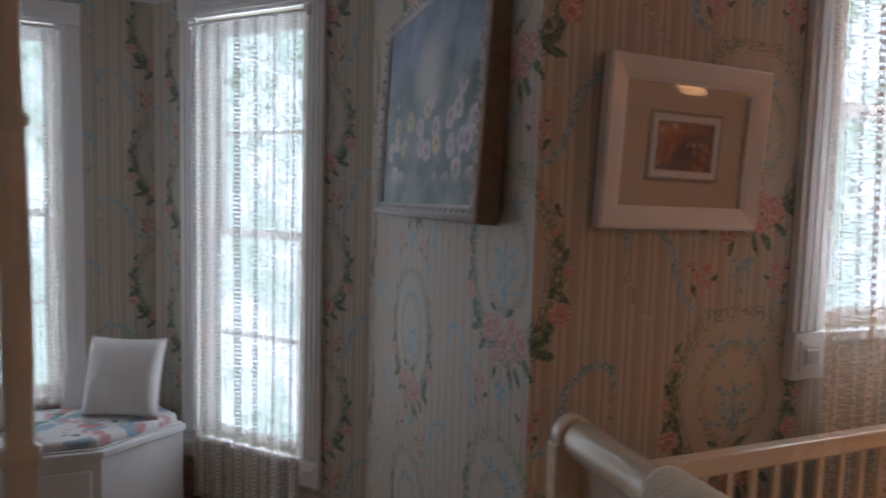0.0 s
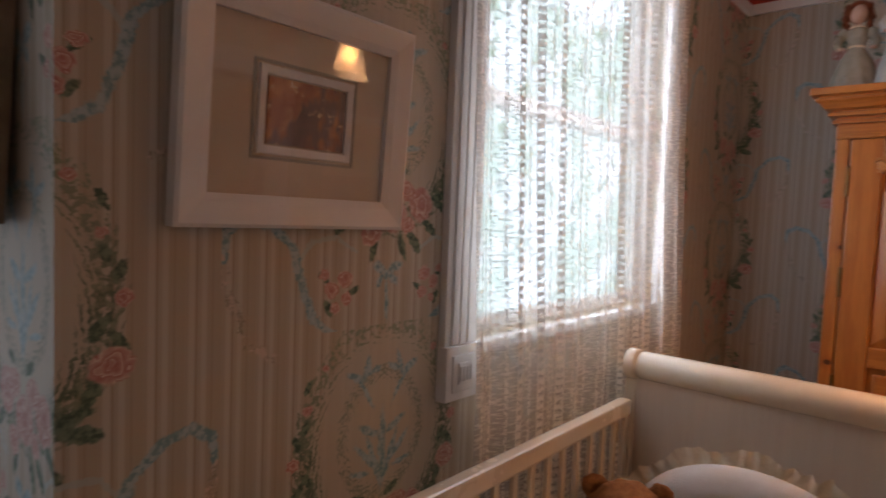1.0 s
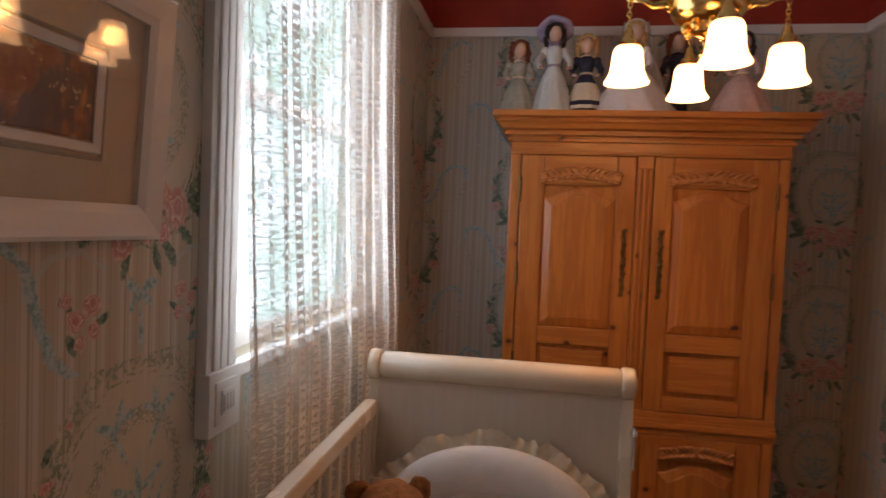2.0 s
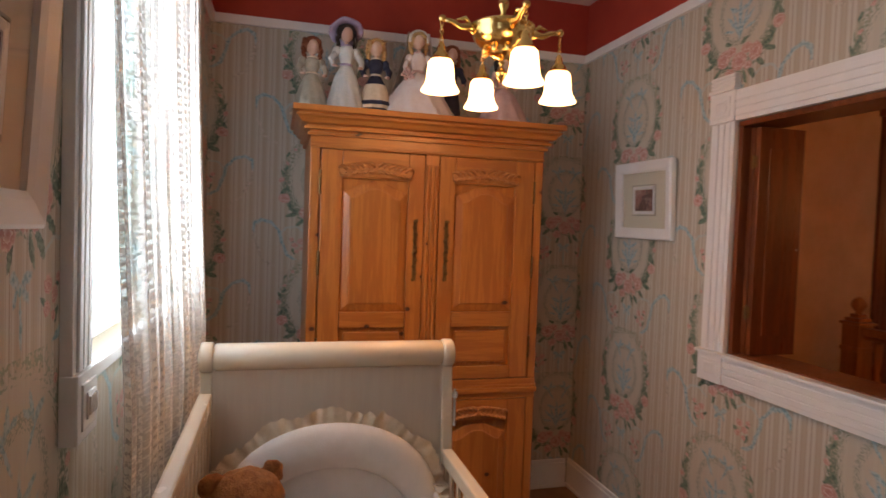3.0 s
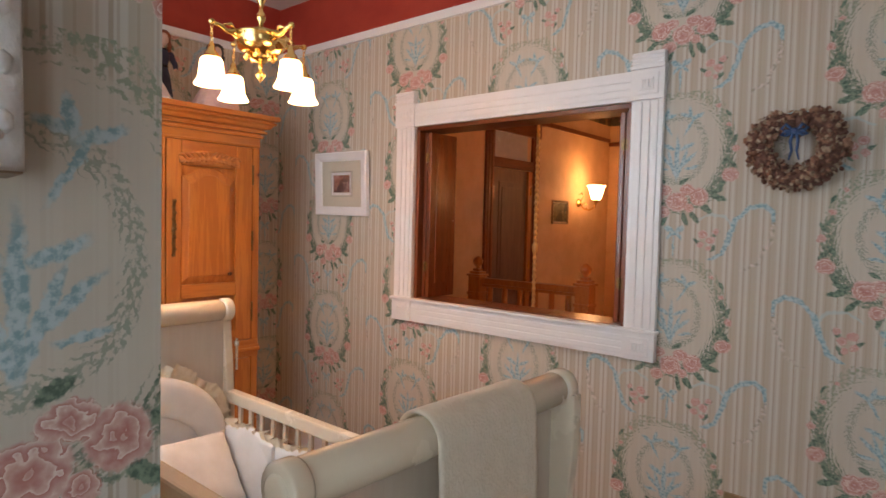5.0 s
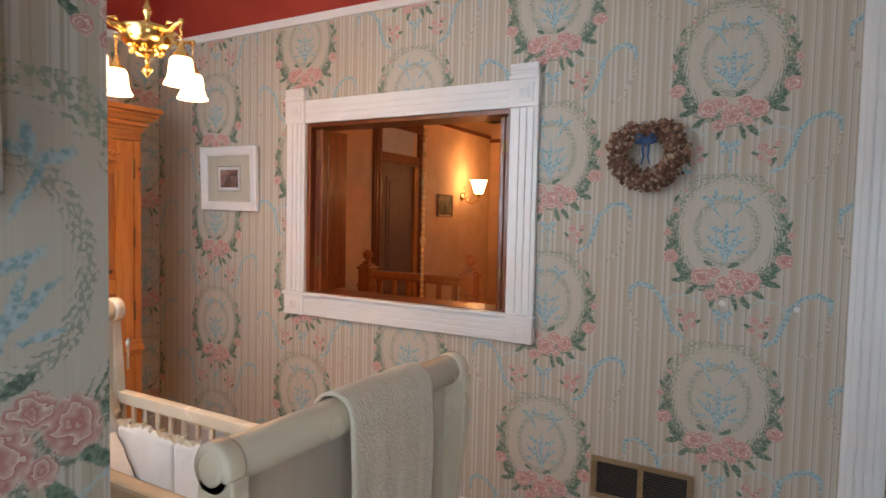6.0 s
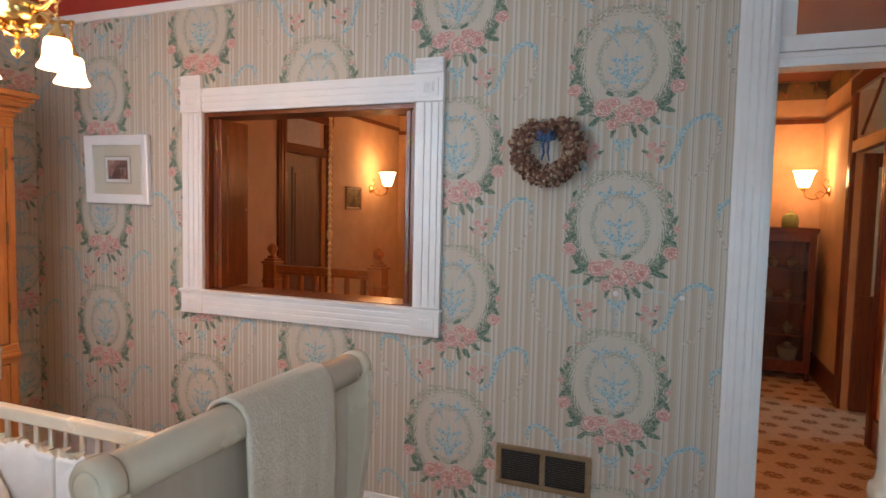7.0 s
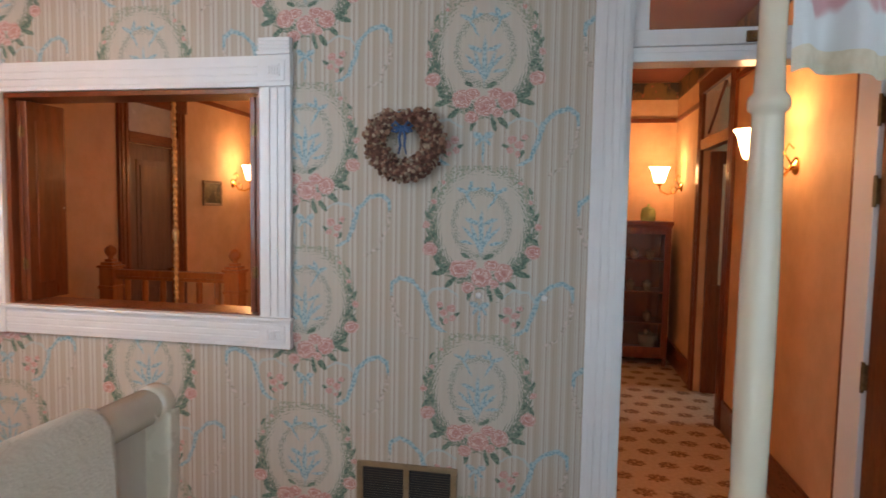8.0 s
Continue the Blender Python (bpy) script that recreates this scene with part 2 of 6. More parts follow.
def carpet_material():
    m = begin("floral_carpet")
    pos, _ = world_point()
    x, y, z = parts_of(pos)
    S = 0.20
    row = op("FLOOR", y / S)
    cx = op("WRAP", x + op("MODULO", op("ABSOLUTE", row), 2.0) * S * 0.5, S / 2, -S / 2)
    cy = op("WRAP", y - S / 2, S / 2, -S / 2)
    nse = noise_of(pos, 38.0, 3.0, 0.6)
    p = vec(cx + (nse - 0.5) * 0.05, cy + (noise_of(pos, 33.0, 3.0, 0.6) - 0.5) * 0.05)
    r = ellipse(p, 0, 0, 0.068, 0.056)
    lobes = op("SINE", op("ARCTAN2", cy, cx) * 8.0) * 0.10
    f = step(r + lobes, 1.05, 0.75) * step(noise_of(pos, 55.0, 2.0, 0.5), 0.30, 0.48)
    pile = noise_of(pos, 260.0, 2.0, 0.7)
    dark = mix(step(nse, 0.42, 0.60), (0.19, 0.095, 0.048), (0.33, 0.19, 0.10))
    color = mix(f, mix(step(nse, 0.3, 0.7), (0.50, 0.37, 0.25), (0.58, 0.44, 0.31)), dark)
    return finish(m, color, 0.95, 0, pile, 0.003)


def lace_material():
    """Sheer lace: woven bands and an open net between them."""
    m = begin("lace")
    pos, nor = world_point()
    x, y, z = parts_of(pos)
    uv = Ex(Ex.tree.nodes.new("ShaderNodeUVMap").outputs[0])
    u, v, _ = parts_of(uv)
    slub = noise_of(vec(u * 0.45, v * 2.6), 60.0, 3.0, 0.6)
    motif = noise_of(vec(u * 1.0, v * 1.6), 70.0, 3.0, 0.55)
    drift = noise_of(vec(u * 2.0, v * 0.15), 3.0, 1.0, 0.5)
    band = op("PINGPONG", u + (drift - 0.5) * 0.05, 0.085)
    rungs = op("PINGPONG", v + motif * 0.035, 0.011)
    ladder = step(band, 0.064, 0.067) * hi(step(rungs, 0.0035, 0.0060), step(motif, 0.52, 0.58) * 0.9, step(op("ABSOLUTE", band - 0.068), 0.004, 0.002))
    narrow = step(op("ABSOLUTE", band - 0.030), 0.008, 0.005) * step(motif, 0.42, 0.52) * 0.86
    net = 0.46 + step(slub, 0.48, 0.60) * 0.28 + step(slub, 0.64, 0.70) * 0.14
    cover = lo(hi(net, ladder * 0.965, narrow), 0.96)
    nodes, links = m.node_tree.nodes, m.node_tree.links
    nodes.remove(nodes["Principled BSDF"])
    out = nodes["Material Output"]
    tr, df, tl = nodes.new("ShaderNodeBsdfTransparent"), nodes.new("ShaderNodeBsdfDiffuse"), nodes.new("ShaderNodeBsdfTranslucent")
    df.inputs[0].default_value, tl.inputs[0].default_value = (0.80, 0.77, 0.71, 1), (0.66, 0.66, 0.64, 1)
    a, b = nodes.new("ShaderNodeMixShader"), nodes.new("ShaderNodeMixShader")
    a.inputs[0].default_value = 0.05
    links.new(df.outputs[0], a.inputs[1])
    links.new(tl.outputs[0], a.inputs[2])
    feed(b.inputs[0], cover)
    links.new(tr.outputs[0], b.inputs[1])
    links.new(a.outputs[0], b.inputs[2])
    links.new(b.outputs[0], out.inputs[0])
    return m


def glass_material(name="glass"):
    m = begin(name)
    nodes, links = m.node_tree.nodes, m.node_tree.links
    nodes.remove(nodes["Principled BSDF"])
    tr, gl, mx = nodes.new("ShaderNodeBsdfTransparent"), nodes.new("ShaderNodeBsdfGlossy"), nodes.new("ShaderNodeMixShader")
    gl.inputs["Roughness"].default_value = 0.02
    mx.inputs[0].default_value = 0.05
    links.new(tr.outputs[0], mx.inputs[1])
    links.new(gl.outputs[0], mx.inputs[2])
    links.new(mx.outputs[0], nodes["Material Output"].inputs[0])
    return m


def daylight_material(name, strength):
    """A bright, blurred garden: leaves below, white sky above."""
    m = begin(name)
    pos, _ = world_point()
    x, y, z = parts_of(pos)
    n = noise_of(pos, 2.4, 4.0, 0.6)
    f = noise_of(pos, 11.0, 4.0, 0.65)
    color = mix(step(n, 0.40, 0.60), (0.36, 0.60, 0.60), (0.60, 0.86, 1.0))
    color = mix(step(f, 0.50, 0.66) * step(z + (n - 0.5) * 1.5, 1.2, 2.2), color, (0.20, 0.36, 0.30))
    return finish(m, (0, 0, 0), 1, 0, emit=color, glow=strength)


def glow_material(name, color, strength, base=(0.8, 0.75, 0.65)):
    m = finish(begin(name), base, 0.3, emit=color, glow=strength)
    nodes, links = m.node_tree.nodes, m.node_tree.links
    tr, mx = nodes.new("ShaderNodeBsdfTransparent"), nodes.new("ShaderNodeMixShader")
    tr.inputs[0].default_value = (1.0, 0.90, 0.76, 1)
    mx.inputs[0].default_value = 0.55
    links.new(tr.outputs[0], mx.inputs[1])
    links.new(nodes["Principled BSDF"].outputs[0], mx.inputs[2])
    links.new(mx.outputs[0], nodes["Material Output"].inputs[0])
    return m


def print_material(name, shades, scale):
    """A small painting: patches of colour, brushed."""
    m = begin(name)
    p = own_point()
    a = noise_of(p, scale, 4.0, 0.7)
    b = noise_of(scaled(p, 1.3, 1.3, 0.7), scale * 0.45, 3.0, 0.6)
    c = mix(step(a, 0.35, 0.65), shades[0], shades[1])
    c = mix(step(b, 0.48, 0.56), c, shades[2])
    c = mix(step(noise_of(p, scale * 2.2, 2.0, 0.6), 0.60, 0.68), c, shades[3])
    return finish(m, c, 0.45, 0, a, 0.001)


def flower_painting_material():
    m = begin("flower_painting")
    p = own_point()
    x, y, z = parts_of(p)
    a = noise_of(p, 6.0, 4.0, 0.65)
    b = noise_of(p, 3.0, 3.0, 0.6)
    sky_c = mix(step(b, 0.35, 0.65), (0.16, 0.25, 0.36), (0.40, 0.50, 0.60))
    ground = mix(step(a, 0.35, 0.65), (0.06, 0.10, 0.10), (0.20, 0.27, 0.26))
    z = z + 0.34
    c = mix(step(z + (b - 0.5) * 0.3, 0.36, 0.50), ground, sky_c)
    glow = ellipse(vec(x, z), 0.02, 0.44, 0.17, 0.15)
    c = mix(step(glow + (a - 0.5) * 0.6, 1.1, 0.2) * 0.8, c, (0.62, 0.62, 0.58))
    v = Ex.tree.nodes.new("ShaderNodeTexVoronoi")
    v.voronoi_dimensions = "2D"
    v.inputs["Scale"].default_value = 12.0
    feed(v.inputs["Vector"], vec(x, z))
    rnd = parts_of(Ex(v.outputs["Color"]))
    dist = Ex(v.outputs["Distance"]) + (noise_of(p, 40.0, 2.0, 0.5) - 0.5) * 0.45
    fm = step(dist, 0.46, 0.36) * step(z, 0.40, 0.34) * step(rnd[0], 0.34, 0.38) * step(z, 0.08, 0.14)
    bloom = mix(step(rnd[1], 0.5, 0.52), (0.72, 0.60, 0.66), mix(step(rnd[2], 0.5, 0.52), (0.74, 0.70, 0.66), (0.68, 0.62, 0.34)))
    bloom = mix(step(dist, 0.16, 0.10), bloom, (0.42, 0.20, 0.26))
    c = mix(fm * 0.7, c, bloom)
    return finish(m, c, 0.5, 0, a, 0.002)


def quilt_material(name):
    m = begin(name)
    pos, _ = world_point()
    n = noise_of(pos, 7.0, 3.0, 0.6)
    k = noise_of(pos, 9.0, 2.0, 0.5, 1)
    a, b, c = parts_of(k)
    color = mix(step(a, 0.55, 0.62), (0.78, 0.76, 0.74), (0.66, 0.36, 0.36))
    color = mix(step(b, 0.57, 0.63), color, (0.36, 0.50, 0.58))
    color = mix(step(c, 0.60, 0.66), color, (0.20, 0.34, 0.26))
    return finish(m, color, 0.85, 0, n, 0.003)


PAPER = wallpaper_material()
PAINT = plain("white_gloss_paint", (0.82, 0.81, 0.80), (0.86, 0.85, 0.84), 0.32, 9.0)
CREAM = plain("cream_lacquer", (0.72, 0.61, 0.455), (0.775, 0.665, 0.51), 0.26, 5.0, coat=0.4)
CREAM_PANEL = wood("cream_panel", (0.64, 0.53, 0.42), (0.69, 0.585, 0.47), "z", False, 0.4, 1.4)
PINE = wood("knotty_pine", (0.33, 0.086, 0.015), (0.58, 0.210, 0.040))
PINE_ACROSS = wood("knotty_pine_across", (0.33, 0.086, 0.015), (0.57, 0.205, 0.039), "y")
PINE_CARVED = plain("carved_pine", (0.40, 0.135, 0.032), (0.54, 0.21, 0.055), 0.45, 40.0)
DARK_WOOD = wood("dark_varnished_wood", (0.095, 0.020, 0.005), (0.235, 0.058, 0.014), "z", False, 0.3)
DARK_WOOD_ALONG = wood("dark_varnished_wood_along", (0.095, 0.020, 0.005), (0.225, 0.056, 0.014), "y", False, 0.3)
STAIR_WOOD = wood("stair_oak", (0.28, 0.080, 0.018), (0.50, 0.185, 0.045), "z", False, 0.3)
BRASS = plain("polished_brass", (0.80, 0.52, 0.17), (0.88, 0.63, 0.26), 0.16, 20.0, 1.0)
OLD_BRASS = plain("old_brass", (0.15, 0.085, 0.035), (0.26, 0.155, 0.065), 0.42, 60.0, 1.0)
CHROME = plain("chrome", (0.7, 0.7, 0.7), (0.8, 0.8, 0.8), 0.15, 20.0, 1.0)
FRIEZE = plain("red_frieze_paper", (0.36, 0.030, 0.016), (0.46, 0.055, 0.028), 0.7, 3.5)
CEILING_PAPER = plain("ceiling_paper", (0.62, 0.58, 0.54), (0.70, 0.66, 0.61), 0.8, 6.0)
PLASTER = plain("apricot_plaster", (0.58, 0.355, 0.195), (0.68, 0.44, 0.255), 0.7, 5.0, depth=0.003, fine=18.0)
HALL_CEILING = plain("dark_red_ceiling", (0.10, 0.025, 0.014), (0.15, 0.040, 0.022), 0.7, 5.0)
BORDER = print_material("hall_border_paper", ((0.035, 0.028, 0.020), (0.055, 0.045, 0.030), (0.20, 0.13, 0.045), (0.34, 0.12, 0.06)), 9.0)
CARPET = carpet_material()
ROOM_CARPET = plain("tan_carpet", (0.26, 0.14, 0.080), (0.34, 0.19, 0.11), 0.95, 9.0, depth=0.003, fine=300.0)
LACE = lace_material()
GLASS = glass_material()
DAYLIGHT = daylight_material("garden_daylight", GARDEN_GLOW)
SHADE_GLASS = glow_material("lit_frosted_glass", (1.0, 0.72, 0.40), SHADE_GLOW)
SCONCE_GLASS = glow_material("lit_sconce_glass", (1.0, 0.66, 0.32), SCONCE_GLOW)
LINEN = plain("white_linen", (0.74, 0.72, 0.69), (0.80, 0.78, 0.76), 0.85, 16.0, depth=0.002, fine=240.0)
LACE_TRIM = plain("cream_lace_trim", (0.74, 0.62, 0.45), (0.82, 0.71, 0.55), 0.85, 60.0, depth=0.003, fine=160.0)
KNIT = plain("ivory_knit", (0.80, 0.71, 0.56), (0.86, 0.77, 0.63), 0.95, 30.0, depth=0.006, fine=150.0)
BEAR_FUR = plain("brown_plush", (0.22, 0.080, 0.024), (0.37, 0.155, 0.052), 0.95, 70.0, depth=0.012, fine=220.0)
MUZZLE_FUR = plain("tan_plush", (0.50, 0.36, 0.22), (0.60, 0.45, 0.29), 0.95, 70.0, depth=0.006, fine=220.0)
BLACK = plain("black_gloss", (0.012, 0.010, 0.010), (0.02, 0.018, 0.018), 0.2)
MAT_BOARD = plain("ivory_mat_board", (0.68, 0.58, 0.45), (0.72, 0.62, 0.49), 0.85, 20.0)
SAGE_MAT = plain("pale_sage_mat", (0.68, 0.64, 0.52), (0.72, 0.68, 0.56), 0.85, 20.0)
GREY_MAT = plain("grey_green_mat", (0.40, 0.38, 0.31), (0.44, 0.42, 0.35), 0.85, 20.0)
GOLD_FRAME = plain("bronze_gilt_frame", (0.22, 0.145, 0.085), (0.32, 0.22, 0.14), 0.4, 30.0, 0.35)
SILVER_LIP = plain("silver_gilt_lip", (0.45, 0.42, 0.38), (0.55, 0.52, 0.47), 0.35, 30.0, 0.5)
GARDEN_PRINT = print_material("garden_print", ((0.38, 0.13, 0.06), (0.62, 0.30, 0.13), (0.20, 0.13, 0.12), (0.70, 0.52, 0.32)), 26.0)
ROSE_PRINT = print_material("rose_print", ((0.34, 0.16, 0.13), (0.55, 0.38, 0.32), (0.16, 0.10, 0.09), (0.62, 0.50, 0.44)), 26.0)
SEPIA_PRINT = print_material("sepia_print", ((0.10, 0.08, 0.04), (0.22, 0.18, 0.09), (0.06, 0.05, 0.03), (0.26, 0.22, 0.13)), 14.0)
PAINTING = flower_painting_material()
DRIED = plain("dried_petals", (0.22, 0.14, 0.09), (0.56, 0.44, 0.31), 0.9, 60.0)
DRIED_DARK = plain("dark_dried_petals", (0.10, 0.045, 0.03), (0.22, 0.11, 0.075), 0.9, 60.0)
BLUE_RIBBON = plain("blue_ribbon", (0.030, 0.075, 0.20), (0.06, 0.14, 0.30), 0.5, 40.0)
VENT_METAL = plain("bronze_register", (0.30, 0.215, 0.12), (0.38, 0.28, 0.165), 0.45, 30.0, 0.5)
BAR_METAL = plain("dark_register_bars", (0.045, 0.034, 0.024), (0.07, 0.052, 0.034), 0.5, 30.0, 0.4)
VOID = plain("duct_shade_black", (0.012, 0.011, 0.010), (0.02, 0.018, 0.016), 0.9)
QUILT = quilt_material("floral_cotton")
GREEN_GLASS = plain("green_glass", (0.34, 0.44, 0.16), (0.44, 0.54, 0.22), 0.12, 20.0)
# china colour darkened to stand in for the dimness inside the cabinet
SHADED_CHINA = plain("shaded_china", (0.22, 0.17, 0.12), (0.30, 0.24, 0.17), 0.2)
PORCELAIN = plain("white_porcelain", (0.76, 0.75, 0.72), (0.80, 0.79, 0.76), 0.2)


# ---- mesh helpers ----
def add_box(bm, a, b, bevel=0.0):
    c = [(a[i] + b[i]) / 2 for i in range(3)]
    s = [abs(b[i] - a[i]) for i in range(3)]
    geo = bmesh.ops.create_cube(bm, size=1, matrix=Matrix.Translation(c) @ Matrix.Diagonal((*s, 1)))
    if bevel:
        edges = list({e for v in geo["verts"] for e in v.link_edges})
        bmesh.ops.bevel(bm, geom=edges, offset=min(bevel, min(s) * 0.45), segments=2, affect="EDGES", profile=0.6)


def box(a, b, bevel=0.0):
    bm = bmesh.new()
    add_box(bm, a, b, bevel)
    return bm


def boxes(*pairs, bevel=0.0):
    bm = bmesh.new()
    for a, b in pairs:
        add_box(bm, a, b, bevel)
    return bm


def loft(bm, rings, closed=True, caps=True):
    """Rows of points joined into a skin."""
    rows = [[bm.verts.new(p) for p in r] for r in rings]
    n = len(rows[0])
    for r, s in zip(rows, rows[1:]):
        for i in range(n if closed else n - 1):
            j = (i + 1) % n
            bm.faces.new((r[i], r[j], s[j], s[i]))
    if caps and closed:
        bm.faces.new(rows[0][::-1])
        bm.faces.new(rows[-1])
    return rows


def lathe(profile, place=(0, 0, 0), around="z", seg=24, caps=True):
    """A turned form; profile: (radius, height) up the axis."""
    bm = bmesh.new()
    rings = []
    for r, h in profile:
        ring = []
        for i in range(seg):
            a = 2 * math.pi * i / seg
            c, s = max(r, 0.0002) * math.cos(a), max(r, 0.0002) * math.sin(a)
            q = {"z": (c, s, h), "x": (h, c, s), "y": (s, h, c)}[around]
            ring.append(Vector(q) + Vector(place))
        rings.append(ring)
    loft(bm, rings, True, caps)
    return bm


def tube(points, radius, seg=8, closed=False):
    bm = bmesh.new()
    pts = [Vector(p) for p in points]
    rings = []
    up = Vector((0.13, 0.21, 0.97))
    for i, p in enumerate(pts):
        d = (pts[min(i + 1, len(pts) - 1)] - pts[max(i - 1, 0)]).normalized()
        s = d.cross(up)
        s = s.normalized() if s.length > 1e-4 else Vector((1, 0, 0))
        t = s.cross(d)
        r = radius[i] if isinstance(radius, (list, tuple)) else radius
        rings.append([p + (s * math.cos(a) + t * math.sin(a)) * r for a in [2 * math.pi * k / seg for k in range(seg)]])
    loft(bm, rings)
    return bm


def prism(outline, depth, plane="yz", at=0.0, bevel=0.0):
    """An outline pushed through a thickness. plane yz: thickness runs along x."""
    bm = bmesh.new()
    def q(a, b, d):
        return {"yz": (at + d, a, b), "xz": (a, at + d, b), "xy": (a, b, at + d)}[plane]
    f = bm.faces.new([bm.verts.new(q(a, b, 0)) for a, b in outline])
    ext = bmesh.ops.extrude_face_region(bm, geom=[f])
    mv = [g for g in ext["geom"] if isinstance(g, bmesh.types.BMVert)]
    d = Vector(q(0, 0, depth)) - Vector(q(0, 0, 0))
    bmesh.ops.translate(bm, verts=mv, vec=d)
    bmesh.ops.recalc_face_normals(bm, faces=bm.faces)
    if bevel:
        caps = {e for f2 in bm.faces if len(f2.verts) > 4 or f2.calc_area() > 0.002 for e in f2.edges}
        bmesh.ops.bevel(bm, geom=list(caps), offset=bevel, segments=2, affect="EDGES", profile=0.5, clamp_overlap=True)
    return bm


def ball(place, r, squash=(1, 1, 1), detail=3):
    bm = bmesh.new()
    bmesh.ops.create_icosphere(bm, subdivisions=detail, radius=r, matrix=Matrix.Translation(place) @ Matrix.Diagonal((*squash, 1)))
    return bm


def join(*bms):
    out = bmesh.new()
    for b in bms:
        me = bpy.data.meshes.new("t")
        b.to_mesh(me)
        b.free()
        out.from_mesh(me)
        bpy.data.meshes.remove(me)
    return out


def moved(bm, m):
    bmesh.ops.transform(bm, matrix=m, verts=bm.verts)
    return bm


def mesh_object(name, bm, material, smooth=False):
    bmesh.ops.recalc_face_normals(bm, faces=bm.faces)
    me = bpy.data.meshes.new(name)
    bm.to_mesh(me)
    bm.free()
    me.materials.append(material)
    if smooth:
        me.shade_smooth()
    else:
        me.shade_flat()
    return new(name, me)


def part(name, bm, material, parent, label="", smooth=False):
    ob = mesh_object(name, bm, material, smooth)
    ob.parent = parent
    return tagged(ob, label)


def thing(name, place, label, category, group="", turn=0.0):
    ob = new(name)
    ob.empty_display_size = 0.05
    ob.matrix_basis = pose(*place, 0, 0, turn)
    return tagged(ob, label, category, group)


def setting(name, bm, material, label="", category="", smooth=False):
    return tagged(mesh_object(name, bm, material, smooth), label, category, kind="structure")


# ---- the room's shell ----
EAST, SOUTH, NORTH, STRIP = 3.62, -1.0, 1.165, 0.65
BACK, WEST, TOP = 3.61, -3.4, 2.97
BAY_A, BAY_B = (0.65, 2.65), (-0.31, 3.61)
OPEN = (1.052, 2.302, 1.11, 2.062)
DOOR = (-1.27, -0.40, 2.60)

setting("floor", box((WEST - 0.2, SOUTH - 0.05, -0.12), (EAST + 0.2, BACK + 0.2, 0)), ROOM_CARPET, "tan carpet laid wall to wall", "floor")
setting("floor_hall", box((-1.6, -5.6, -0.12), (EAST + 0.2, SOUTH - 0.05, 0)), CARPET, "tan hall carpet woven with brown flower heads", "floor")
setting("ceiling", box((WEST - 0.2, SOUTH - 0.12, TOP), (EAST + 0.2, BACK + 0.2, TOP + 0.12)), CEILING_PAPER, "pale grey papered ceiling", "ceiling")
setting("ceiling_hall", box((-1.6, -5.6, 2.92), (EAST + 0.2, SOUTH - 0.12, 3.04)), HALL_CEILING, "dark red hall ceiling", "ceiling")

y0, y1 = SOUTH - 0.08, SOUTH
ox0, ox1, oz0, oz1 = OPEN
dx0, dx1, dz1 = DOOR
RAIL = 2.64
setting("wall_south", boxes(((WEST, y0, 0), (dx0, y1, RAIL)), ((dx0, y0, dz1), (dx1, y1, RAIL)), ((dx1, y0, 0), (ox0, y1, RAIL)),
                            ((ox0, y0, 0), (ox1, y1, oz0)), ((ox0, y0, oz1), (ox1, y1, RAIL)), ((ox1, y0, 0), (EAST + 0.15, y1, RAIL))),
        PAPER, "striped rose wallpaper round a doorway and a shuttered opening", "wall")
h0, h1 = y0 - 0.08, y0
setting("wall_hall_north", boxes(((-1.6, h0, 0), (dx0, h1, 2.92)), ((dx0, h0, dz1), (dx1, h1, 2.92)), ((dx1, h0, 0), (ox0, h1, 2.92)),
                                 ((ox0, h0, 0), (ox1, h1, oz0)), ((ox0, h0, oz1), (ox1, h1, 2.92)), ((ox1, h0, 0), (EAST, h1, 2.92))),
        PLASTER, "apricot plaster on the hall side", "wall")
setting("wall_east", box((EAST, SOUTH, 0), (EAST + 0.15, NORTH + 0.15, RAIL)), PAPER, "striped rose wallpaper behind the wardrobe", "wall")
WN = (1.53, 2.63, 1.30, 2.52)
wx0, wx1, wz0, wz1 = WN
setting("wall_north", boxes(((STRIP, NORTH, 0), (wx0, NORTH + 0.15, RAIL)), ((wx0, NORTH, 0), (wx1, NORTH + 0.15, wz0)),
                            ((wx0, NORTH, wz1), (wx1, NORTH + 0.15, RAIL)), ((wx1, NORTH, 0), (EAST, NORTH + 0.15, RAIL))),
        PAPER, "striped rose wallpaper round the nursery window", "wall")
setting("wall_return", box((STRIP, NORTH + 0.15, 0), (STRIP + 0.15, BAY_A[1] + 0.06, RAIL)), PAPER, "striped rose wallpaper on the return wall", "wall")
setting("wall_west", box((WEST - 0.15, SOUTH, 0), (WEST, BACK + 0.15, RAIL)), PAPER, "striped rose wallpaper", "wall")


def bay_frame(a, b):
    """Turns (along, out, up) into the world for a bay wall from a to b."""
    d = Vector((b[0] - a[0], b[1] - a[1], 0))
    n = Vector((d.y, -d.x, 0)).normalized()
    d.normalize()
    return Matrix(((d.x, n.x, 0, a[0]), (d.y, n.y, 0, a[1]), (0, 0, 1, 0), (0, 0, 0, 1)))


